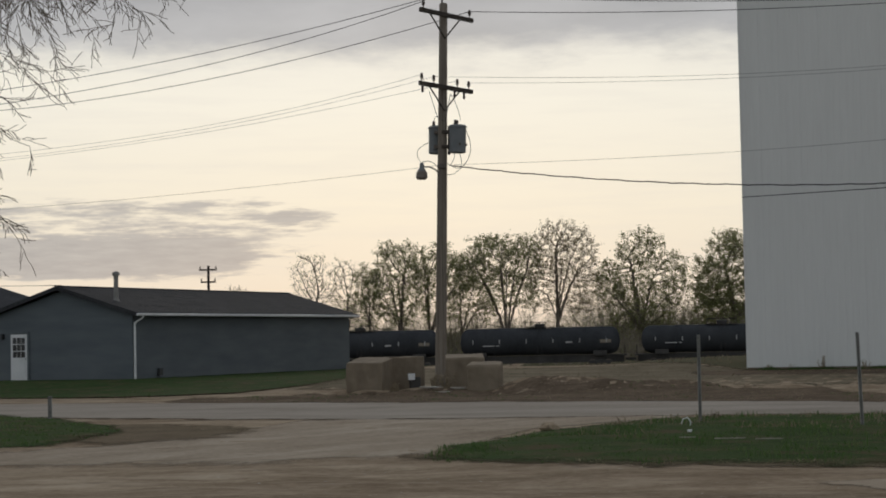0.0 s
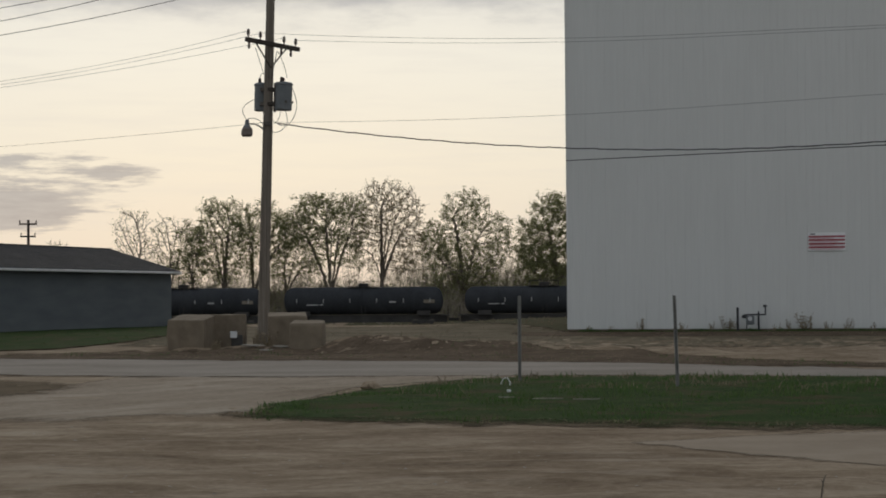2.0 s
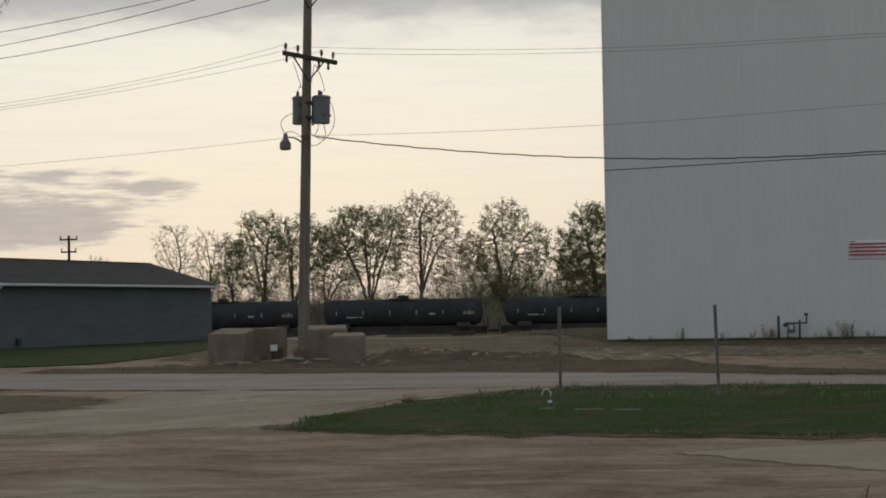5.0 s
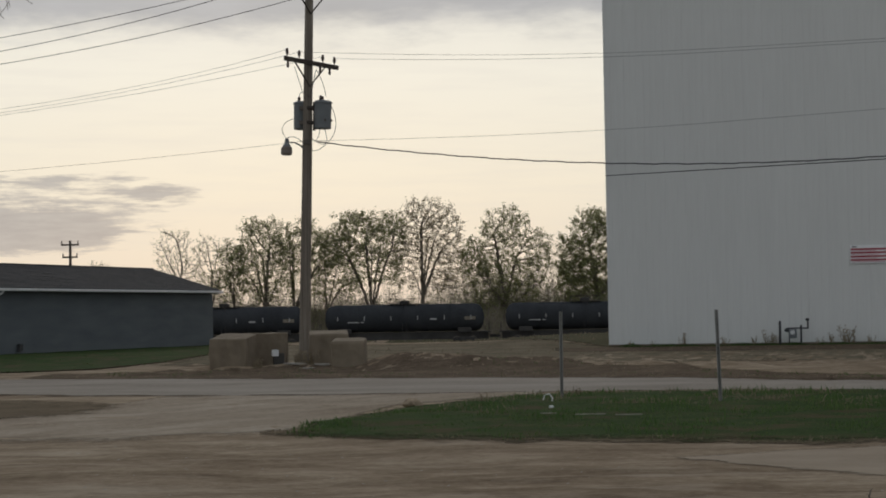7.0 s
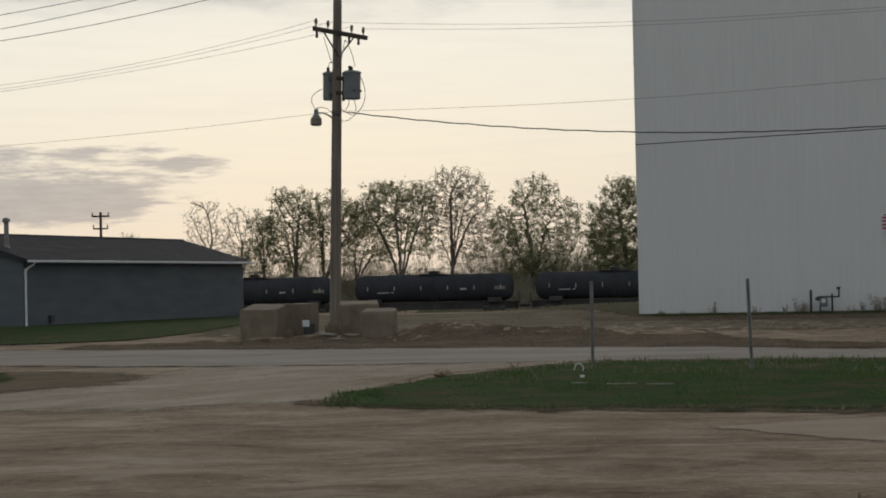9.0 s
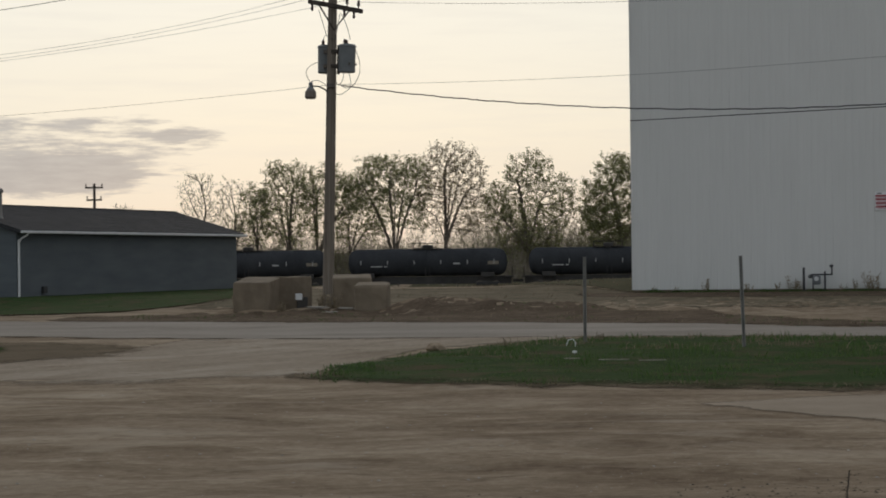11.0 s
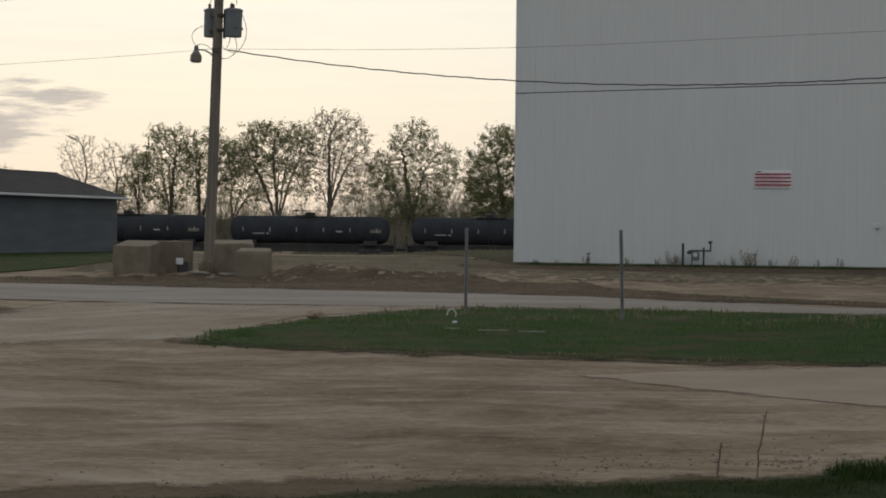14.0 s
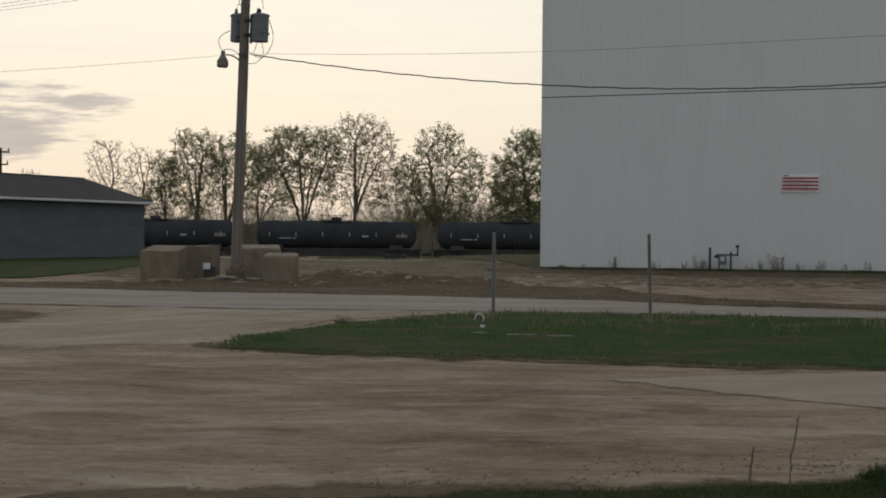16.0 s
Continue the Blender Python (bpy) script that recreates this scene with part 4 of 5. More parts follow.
def crossarm(z, length, pins):
    arm = adopt(empty("crossarm", Matrix()), pole, pose(0.13, -0.17, z, 0, 0, ARM_TURN))
    part("beam", boxed((0, 0, 0), (length, 0.11, 0.15), bevel=0.012), M_arm, arm)
    for s in (-1, 1):
        bm = bmesh.new()
        rod(bm, (s * length * 0.28, 0.07, -0.06), (0, 0.07, -0.80), 0.028, n=6)
        part("brace", bm, M_arm, arm)
    for x in pins:
        part("insulator", lathe(bmesh.new(), [(0.02, 0.06), (0.02, 0.15), (0.06, 0.17), (0.045, 0.21), (0.065, 0.24), (0.04, 0.29), (0.05, 0.33), (0.02, 0.36)], 10, (x, 0, 0)), M_porcelain, arm)
    return arm


top_arm = crossarm(12.85, 2.95, (-1.30, 1.30))
low_arm = crossarm(10.34, 2.95, (-1.36, -0.70, 0.62, 1.28))
part("pin", rodded((-0.05, 0, 13.1), (-0.05, 0, 13.55), 0.03), M_arm, pole)
part("top_insulator", lathe(bmesh.new(), [(0.03, 13.5), (0.07, 13.54), (0.05, 13.6), (0.06, 13.66), (0.02, 13.7)], 10, (-0.05, 0, 0)), M_porcelain, pole)
for x in (-1.42, 0.36, 0.9):
    part("cutout", lathe(bmesh.new(), [(0.03, -0.32), (0.05, -0.26), (0.035, -0.18), (0.05, -0.10), (0.03, -0.04)], 8, (x, -0.09, 0)), M_porcelain, low_arm)


def transformer(at, turn):
    t = adopt(empty("transformer", Matrix()), pole, pose(*at, 0, 0, turn))
    part("tank", lathe(bmesh.new(), [(0.27, -0.46), (0.295, -0.44), (0.30, 0.40), (0.325, 0.41), (0.325, 0.45), (0.27, 0.50), (0.10, 0.53)], 22), M_tank_grey, t, "grey painted tank")
    for x in (-0.12, 0.12):
        part("bushing", lathe(bmesh.new(), [(0.04, 0.50), (0.065, 0.54), (0.04, 0.58), (0.06, 0.62), (0.03, 0.68)], 8, (x, 0.05, 0)), M_porcelain, t)
    for z in (-0.25, 0.25):
        part("bracket", boxed((0, 0.36, z), (0.14, 0.22, 0.12), bevel=0.01), M_rust, t)
    for a in (-60, 0, 60):
        part("lug", boxed((0.31 * math.sin(radians(a)), -0.31 * math.cos(radians(a)), -0.18), (0.06, 0.06, 0.08), turn=a), M_rust, t)
    return t


transformer((-0.22, 0.42, 8.56), 180)
transformer((0.52, -0.06, 8.55), 80)
lampy = adopt(empty("street_lamp", Matrix()), pole, pose(-0.1, -0.15, 7.45))
tube("arm", [(0.05, 0.1, -0.1), (-0.12, -0.05, 0.05), (-0.32, -0.12, 0.14), (-0.52, -0.15, 0.14)], 0.028, M_galv, lampy)
part("housing", lathe(bmesh.new(), [(0.05, 0.28), (0.07, 0.24), (0.08, 0.10), (0.13, 0.04), (0.14, 0.0)], 14, (-0.58, -0.16, 0.0)), M_tank_grey, lampy)
part("shade", lathe(bmesh.new(), [(0.14, 0.0), (0.19, -0.05), (0.20, -0.24), (0.15, -0.30)], 16, (-0.58, -0.16, 0.0)), M_lamp, lampy, "cloudy lamp shade")
for k, (a, c, d) in enumerate((
        ((-0.45, -0.3, 10.2), (-0.30, -0.3, 9.75), (-0.16, -0.2, 9.3)),
        ((0.30, -0.25, 10.1), (0.50, -0.25, 9.7), (0.62, -0.04, 9.22)),
        ((0.28, -0.25, 10.1), (0.20, -0.3, 9.6), (0.10, -0.2, 9.15)),
        ((-0.34, 0.40, 9.20), (-0.24, 0.1, 9.36), (0.05, -0.2, 9.18)),
        ((0.74, -0.1, 9.0), (0.92, -0.2, 7.9), (0.45, -0.1, 7.40)),
        ((0.55, -0.3, 8.25), (0.62, -0.3, 7.55), (0.15, -0.2, 7.75)),
        ((0.45, -0.1, 7.38), (0.15, -0.1, 7.36), (0.05, -0.2, 7.7)),
        ((-0.45, -0.4, 8.4), (-0.84, -0.3, 8.05), (-0.72, -0.2, 7.75)),
        ((-0.68, -0.2, 7.75), (-0.45, -0.3, 7.78), (-0.1, -0.2, 7.55)),
        ((0.40, -0.2, 8.2), (0.42, -0.2, 7.9), (0.25, -0.2, 7.62)))):
    tube("lead", [bend(a, c, d, s / 14) for s in range(15)], 0.011, M_cable, pole)
part("clamp", boxed((0.0, -0.17, 7.62), (0.30, 0.10, 0.16), bevel=0.02), M_rust, pole)
part("mounting_plate", boxed((0.235, -0.10, 8.52), (0.09, 0.14, 0.98), bevel=0.01), M_arm, pole)
for z in (8.30, 8.80):
    part("clamp", boxed((0.11, -0.15, z), (0.26, 0.10, 0.12), bevel=0.02), M_arm, pole)

UPPER = [
    ((-5.88, 65.75, 13.32), (-14.31, 72.61, 13.02), (-25.60, 80.02, 12.71)),
    ((-5.77, 65.76, 13.12), (-14.31, 72.61, 12.56), (-25.60, 80.01, 12.10)),
    ((-4.45, 65.66, 12.80), (-14.32, 72.61, 11.97), (-25.61, 80.01, 11.83)),
    ((-5.30, 65.79, 13.39), (2.70, 64.95, 12.92), (9.24, 62.32, 12.37)),
    ((-4.43, 65.66, 12.84), (2.70, 64.95, 12.57), (9.23, 62.32, 12.17)),
]
LOWER = [
    ((-6.07, 65.73, 10.59), (-14.35, 72.61, 10.18), (-25.62, 80.01, 9.96)),
    ((-5.76, 65.76, 10.55), (-14.35, 72.60, 10.05), (-25.62, 80.01, 9.77)),
    ((-4.99, 65.82, 10.33), (-14.35, 72.60, 9.92), (-25.62, 80.01, 9.67)),
    ((-5.70, 65.76, 10.64), (4.71, 64.83, 10.36), (9.17, 62.33, 10.15)),
    ((-4.53, 65.65, 10.28), (4.71, 64.83, 10.23), (9.17, 62.33, 10.04)),
    ((-5.72, 65.76, 7.71), (-14.39, 72.60, 7.56), (-25.64, 80.00, 7.59)),
    ((-5.33, 65.79, 7.83), (4.64, 64.84, 7.75), (9.10, 62.34, 7.76)),
]
bpy.context.view_layer.update()
PINS = [(None, 0), (top_arm, -1.30), (top_arm, 1.30), (None, 0), (top_arm, 1.30),
        (low_arm, -1.36), (low_arm, -0.70), (low_arm, 0.62), (low_arm, -0.70), (low_arm, 1.28), (None, 1), (None, 1)]
for k, (a, c, d) in enumerate(UPPER + LOWER):
    arm, along = PINS[k]
    if arm:
        a = arm.matrix_world @ Vector((along, 0, 0.30))
    else:
        a = pole.matrix_world @ Vector((-0.05, 0, 13.62) if along == 0 else (0.0, -0.20, 7.66))
    r = 0.013 if k < 5 else 0.0062
    ob = tube("power_line", [bend(a, c, d, s / 26) for s in range(52)], r, M_wire if k >= 5 else M_cable)
    tagged(ob, "thin overhead wire strung from the utility pole", "wire", "overhead wires")
a, c, d = (-5.12, 65.61, 7.60), (4.65, 64.6, 6.61), (16.38, 61.4, 6.63)
pts = []
for s in range(170):
    p = bend(a, c, d, s / 118)
    p.z += 0.009 * math.sin(s * 0.9) + 0.007 * math.sin(s * 2.3)
    pts.append(p)
tagged(tube("service_cable", pts, 0.022, M_cable), "thick twisted black service cable hung from the pole", "cable", "overhead wires")
a, c, d = (6.30, 87.36, 7.80), (11.41, 80.0, 7.51), (18.55, 69.5, 7.10)
tagged(tube("service_cable", [bend(a, c, d, s / 26) for s in range(52)], 0.022, M_cable), "black cable fixed to the corner of the building", "cable", "overhead wires")

tagged(tube("service_cable", [bend((-22.7, 78.95, 4.25), (-31.0, 83.2, 4.55), (-40.0, 87.6, 5.2), s / 16) for s in range(17)], 0.012, M_cable), "thin black cable fixed to the garage ridge", "cable", "overhead wires")

# far pole past the garage
fp = empty("utility_pole", pose(-38.7, 185.9, land(-38.7, 185.9)), "distant wooden utility pole with two crossarms", "utility pole")
part("pole", lathe(bmesh.new(), [(0.19, -0.6), (0.12, 10.9)], 10), M_arm, fp)
for z, ln in ((10.5, 1.75), (9.3, 1.5)):
    part("crossarm", boxed((0, -0.15, z), (ln, 0.12, 0.16)), M_arm, fp)
    for x in (-0.45, 0.45):
        part("insulator", lathe(bmesh.new(), [(0.03, 0.05), (0.07, 0.2), (0.04, 0.38)], 8, (x * ln, -0.15, z)), M_porcelain, fp)


# ---- blocks, posts and small things round the yard ----
def concrete_block(at, size, turn, label, worn=0.05, seed=0, slope=0.0):
    bm = boxed((0, 0, size[2] / 2), size, bevel=worn)
    for v in bm.verts:
        if v.co.y < 0 and v.co.z > size[2] / 2:
            v.co.z -= slope
    bmesh.ops.subdivide_edges(bm, edges=bm.edges, cuts=3, use_grid_fill=True)
    for v in bm.verts:
        v.co += Vector((1, 1, 0.6)) * 0.03 * noise.noise(v.co * 2.6 + Vector((seed, 0, 0)))
    m = pose(at[0], at[1], land(at[0], at[1]) - 0.06, 0, 0, turn)
    return tagged(part("concrete_block", bm, M_block, None, m=m), label, "concrete block", "blocks round the pole")


concrete_block((-7.42, 60.3), (1.22, 1.2, 1.12), -14, "brown weathered concrete block with a sloping pale top", 0.03, 1, 0.17)
concrete_block((-6.36, 61.0), (1.12, 1.0, 1.08), 4, "grey-brown concrete block standing behind another", 0.03, 2)
concrete_block((-4.52, 61.4), (1.24, 1.2, 1.16), 6, "tan concrete block with a rounded top near the pole", 0.07, 3, 0.10)
concrete_block((-3.74, 59.3), (1.04, 0.95, 0.98), -4, "pale round-edged concrete block at the end of the row", 0.09, 4, 0.08)
crate = empty("junction_box", pose(-6.10, 60.15, land(-6.1, 60.2) + 0.0, 0, 0, 12), "small white box on a dark stump beside the blocks", "box")
part("stand", boxed((0.10, 0.05, 0.14), (0.34, 0.2, 0.42), bevel=0.02), M_under, crate)
part("box", boxed((-0.02, -0.06, 0.36), (0.21, 0.18, 0.20), bevel=0.015), M_trim, crate)
rnd = random.Random(77)
for i, (x, y, ln, tn) in enumerate(((-5.0, 58.9, 0.9, 10), (-5.5, 59.6, 0.7, -35), (-5.3, 60.2, 0.5, 60), (-4.6, 59.6, 0.5, -12))):
    ob = part("scrap_board", boxed((0, 0, 0.03), (ln, 0.16, 0.05), bevel=0.01, tilt=4), M_stone, None, m=pose(x, y, land(x, y) + 0.0, 0, 0, tn))
    tagged(ob, "pale scrap board lying in the dirt by the pole", "board", "scrap boards")
for i, (x, y, h) in enumerate(((-5.4, 60.4, 0.5), (-5.0, 60.0, 0.55), (-8.1, 60.6, 0.4), (-4.9, 60.9, 0.6), (-2.9, 59.0, 0.3), (-6.6, 59.4, 0.35))):
    weed("weed", (x, y, land(x, y)), h, 500 + i, 12, "dry straw-coloured weeds among the concrete blocks")


def steel_post(name, x, y, h, lean_x, lean_y, label, wide=0.038):
    root = empty(name, pose(x, y, land(x, y), lean_y, lean_x, 8), label, "post", "posts on the verge")
    bm = bmesh.new()
    t = 0.007
    box(bm, (0, 0, h / 2 - 0.2), (wide, t, h + 0.4))
    box(bm, (-wide / 2, -0.016, h / 2 - 0.2), (t, 0.034, h + 0.4))
    box(bm, (wide / 2, -0.016, h / 2 - 0.2), (t, 0.034, h + 0.4))
    part("channel", bm, M_galv, root)
    for s in (-1, 1):
        part("flange", boxed((s * (wide / 2 + 0.006), -0.033, h / 2 - 0.2), (0.012, 0.006, h + 0.4)), M_galv, root)
    for i in range(8):
        part("bolt_hole", lathe(bmesh.new(), [(0.008, -0.006), (0.008, -0.004)], 8, (0, 0, h - 0.06 - i * 0.10), "y"), M_under, root)
    return root


steel_post("sign_post", 1.69, 35.95, 1.62, 0.2, 0, "bare galvanised steel post standing in the grass")
steel_post("sign_post", 4.30, 33.3, 1.60, -1.6, 0, "bare rust-streaked steel post leaning slightly in grass")
steel_post("marker_post", -12.55, 42.6, 0.52, 0, 0, "short dark steel marker post at the road edge", 0.07)
for i, (x, y, h) in enumerate(((1.2, 37.0, 0.13), (2.15, 37.2, 0.15))):
    weed("weed", (x, y, land(x, y) + 0.03), h, 700 + i, 3, "thin dry brown weed stalks standing in the verge")
# litter and a pale hose end on the verge
lit = empty("litter", pose(1.31, 33.4, land(1.31, 33.4) + 0.05), "crumpled white plastic litter lying in the grass", "litter")
tube("strip", [(-0.06, 0, 0.02), (-0.03, 0.02, 0.11), (0.05, 0.02, 0.13), (0.10, 0, 0.06), (0.09, -0.03, 0.0)], 0.010, M_litter, lit)
tagged(part("litter", boxed((0, 0, 0.02), (0.07, 0.05, 0.04), bevel=0.012), M_litter, None, m=pose(1.29, 31.0, land(1.29, 31.0) + 0.06, 0, 0, 30)), "small white plastic scrap lying in grass", "litter")
for x, y, ln in ((1.16, 28.7, 0.25), (1.75, 28.3, 0.45), (2.3, 28.1, 0.4)):
    tagged(part("strip", boxed((0, 0, 0.02), (ln, 0.02, 0.012), bevel=0.004), M_stone, None, m=pose(x, y, land(x, y) + 0.085, 0, 0, -4)), "thin pale plastic strip lying in grass", "litter", "strips in the grass")


def stone(name, x, y, r, seed, mat=M_stone):
    bm = bmesh.new()
    bmesh.ops.create_icosphere(bm, subdivisions=2, radius=r)
    for v in bm.verts:
        v.co *= 1 + 0.35 * noise.noise(v.co * (1.6 / r) + Vector((seed, 3, 1)))
        v.co.z *= 0.6
    return part(name, bm, mat, None, m=pose(x, y, land(x, y) + r * 0.3, 0, 0, seed * 40))


tagged(stone("dirt_clod", -1.03, 33.6, 0.17, 3, M_dirt), "dark clod of earth at the edge of the verge", "clod")
for i, (x, y, r) in enumerate(((2.6, 60.0, 0.16), (4.2, 58.5, 0.12), (0.2, 59.6, 0.2), (3.4, 57.6, 0.1))):
    tagged(stone("rock", x, y, r * 0.8, 11 + i, M_dirt), "rough brown rock lying on bare dirt", "rock", "rocks on the dirt")
# loose pebbles over the yard
rnd = random.Random(5)
verts, faces = [], []
for i in range(1500):
    x, y = rnd.uniform(-5, 6.5), 11.3 + 14 * rnd.random() ** 2.2
    if y < between(front.far, x) + 0.05:
        continue
    r = 0.004 + 0.014 * rnd.random() ** 4
    z = land(x, y)
    k = len(verts)
    verts += [(x - r, y - r * rnd.uniform(.5, 1), z), (x + r, y - r * rnd.uniform(.5, 1), z), (x + r * .9, y + r, z), (x - r * .8, y + r, z), (x + r * rnd.uniform(-.4, .4), y, z + r * rnd.uniform(.3, .6))]
    faces += [(k, k + 1, k + 4), (k + 1, k + 2, k + 4), (k + 2, k + 3, k + 4), (k + 3, k, k + 4)]
tagged(new("pebbles", mesh_of("pebbles", verts, faces, M_stone)), "scattered pale pebbles on packed dirt", "pebbles", kind="stuff")


rnd = random.Random(15)
verts, faces = [], []
for i in range(4600):
    x = rnd.uniform(-4.5, 5.5)
    y = between(front.far, x) + 0.1 + abs(rnd.gauss(0, 0.7))
    if noise.noise(Vector((x * 0.9, y, 3))) < -0.05:
        continue
    r, z = 0.003 + 0.020 * rnd.random() ** 3, land(x, y)
    k = len(verts)
    for a in range(5):
        verts.append((x + r * math.cos(a * 1.257) * rnd.uniform(.7, 1.3), y + r * math.sin(a * 1.257) * rnd.uniform(.7, 1.3), z - 0.003))
    verts.append((x + rnd.uniform(-.3, .3) * r, y, z + r * rnd.uniform(.3, .6)))
    faces += [(k + a, k + (a + 1) % 5, k + 5) for a in range(5)]
tagged(new("dirt_crumbs", mesh_of("dirt_crumbs", verts, faces, M_clod)), "crumbs of dark earth along the grass edge", "crumbs", kind="stuff")


def bare_stick(x, y, h, seed, label):
    rnd = random.Random(seed)
    p, d, pts = Vector((0, 0, -0.05)), Vector((0.06, 0, 1)), []
    for s in range(14):
        pts.append(p.copy())
        p = p + d.normalized() * (h + 0.05) / 13
        d = Vector((0.10, 0, 1)) + Vector((rnd.uniform(-0.22, 0.22), rnd.uniform(-0.15, 0.15), 0))
    root = empty("bare_sapling", pose(x, y, land(x, y)), label, "sapling")
    tube("stem", pts, 0.0055, M_bark, root)
    segs = []
    for q in pts[3:]:
        segs.append((q, q + Vector((rnd.uniform(-0.02, 0.02), rnd.uniform(-0.02, 0.02), rnd.uniform(0.005, 0.02))), 0.005, 0.002))
    tagged(adopt(new("buds", limb_mesh("buds", segs, M_bark)), root), kind="stuff")


bare_stick(2.49, 12.36, 0.44, 3, "thin bare sapling standing at the grass edge")
bare_stick(2.22, 12.3, 0.23, 9, "small bare twig standing in the grass edge")
tube_pts = [Vector((1.44, 9.64, 0.028)), Vector((1.6, 9.98, 0.03)), Vector((1.98, 10.5, 0.03)), Vector((2.46, 11.16, 0.018))]
bd = empty("fallen_branch", Matrix(), "grey weathered branch lying in front grass", "branch")
tube("stem", [tube_pts[0].lerp(tube_pts[3], s / 12) + Vector((0.006 * math.sin(s * 0.9), 0, 0.004 * math.sin(s * 1.3))) for s in range(13)], 0.013, M_rust, bd, 8)


# ---- freight train ----
CARS = 7
CAR_STEP, RAIL_Y = 19.9, 212.0
rail_z = land(0, RAIL_Y) - 0.02
bal = Bed(-140, 140, [(-140, RAIL_Y - 3.2), (140, RAIL_Y - 3.2)], [(-140, RAIL_Y + 3.2), (140, RAIL_Y + 3.2)], 0.15, 14.0, 0.0)
# the bed is coloured dark to stand in for shade beneath the train
tagged(new("track_bed", bal.mesh("track_bed", 200, 4, M_ballast, 0.03)), "stone ballast under the railway track, toned dark for train shade", "track bed", kind="structure")
for s in (-0.72, 0.72):
    tagged(part("rail", boxed((0, RAIL_Y + s, rail_z - 0.06), (280, 0.07, 0.12)), M_rust, None), "rusty steel rail under the tank cars", "rail", "rails of the track")


def tank_car(m):
    car = empty("tank_car", m, "black railway tank car with white stencils and reflectors", "tank car", "tank cars of the train")
    L, R, CZ = 17.6, 1.50, 2.95
    prof = [(0.02, -L / 2), (0.75, -L / 2 + 0.12), (1.22, -L / 2 + 0.38), (1.44, -L / 2 + 0.75), (R, -L / 2 + 1.1)]
    for i in range(1, 6):
        x = -L / 2 + 1.1 + (L - 2.2) * i / 6
        prof += [(R, x - 0.05), (R + 0.015, x - 0.04), (R + 0.015, x + 0.04), (R, x + 0.05)]
    prof += [(R, L / 2 - 1.1), (1.44, L / 2 - 0.75), (1.22, L / 2 - 0.38), (0.75, L / 2 - 0.12), (0.02, L / 2)]
    part("tank", lathe(bmesh.new(), prof, 28, (0, 0, CZ), "x"), M_tank, car, smooth=True)
    part("dome", lathe(bmesh.new(), [(0.55, CZ + 1.40), (0.55, CZ + 1.78), (0.62, CZ + 1.80), (0.62, CZ + 1.88), (0.3, CZ + 1.95)], 18), M_under, car)
    walkw = box(bmesh.new(), (0, 0, CZ + 1.56), (3.4, 1.6, 0.06))
    part("walkway", walkw, M_under, car)
    for x in (-1.6, 0, 1.6):
        for y in (-0.78, 0.78):
            part("rail_post", rodded((x, y, CZ + 1.4), (x, y, CZ + 2.1), 0.025, n=6), M_under, car)
    for y in (-0.78, 0.78):
        part("handrail", rodded((-1.6, y, CZ + 2.1), (1.6, y, CZ + 2.1), 0.025, n=6), M_under, car)
    part("sill", boxed((0, 0, 0.98), (L + 0.8, 0.9, 0.85), bevel=0.04), M_under, car)
    for s in (-1, 1):
        part("platform", boxed((s * (L / 2 + 0.15), 0, 1.3), (1.1, 2.6, 0.12)), M_under, car)
        part("coupler", boxed((s * (L / 2 + 0.95), 0, 0.85), (0.75, 0.28, 0.3), bevel=0.05), M_under, car)
        for y in (-1.3, 1.3):
            part("end_post", rodded((s * (L / 2 + 0.5), y, 1.3), (s * (L / 2 + 0.5), y, 2.4), 0.03, n=6), M_under, car)
        part("end_rail", rodded((s * (L / 2 + 0.5), -1.3, 2.35), (s * (L / 2 + 0.5), 1.3, 2.35), 0.03, n=6), M_under, car)
        part("saddle", boxed((s * 6.6, 0, 1.55), (1.5, 2.5, 0.55), bevel=0.08), M_under, car)
        bogie = adopt(empty("bogie", Matrix()), car, pose(s * 6.6, 0, 0.46))
        part("side_frame", boxed((0, -1.0, 0.1), (2.5, 0.18, 0.4), bevel=0.08), M_under, bogie)
        part("side_frame", boxed((0, 1.0, 0.1), (2.5, 0.18, 0.4), bevel=0.08), M_under, bogie)
        part("bolster", boxed((0, 0, 0.2), (0.5, 2.2, 0.35), bevel=0.05), M_under, bogie)
        for x in (-0.9, 0.9):
            for y in (-0.74, 0.74):
                part("wheel", lathe(bmesh.new(), [(0.42, -0.07), (0.46, -0.05), (0.43, 0.05), (0.2, 0.06)], 20, (x, y, 0), "y"), M_rust, bogie)
    lad = bmesh.new()
    for x in (-0.22, 0.22):
        rod(lad, (x, -R - 0.10, 1.2), (x, -R * 0.62, CZ + 1.5), 0.025, n=6)
    part("ladder", lad, M_under, car)
    y = -R - 0.022
    for i in range(6):
        x = -L / 2 + 1.5 + i * (L - 3.0) / 5
        part("reflector", boxed((x, y - 0.01, CZ + 0.02), (0.09, 0.02, 0.46)), M_stencil, car, "white reflector strip")
    part("stencil", boxed((-5.6, y + 0.03, CZ - 0.42), (1.25, 0.02, 0.11)), M_stencil, car, "white stencil bar")
    part("stencil", boxed((-4.6, y + 0.03, CZ - 0.42), (0.35, 0.02, 0.11)), M_stencil, car, "white stencil bar")
    part("placard", boxed((7.2, y + 0.03, CZ - 0.10), (1.2, 0.02, 0.36)), M_amber, car, "dusty grey data panel")
    part("stencil", boxed((3.2, y + 0.03, CZ - 0.15), (0.7, 0.02, 0.18)), M_stencil, car, "white stencil bar")
    return car


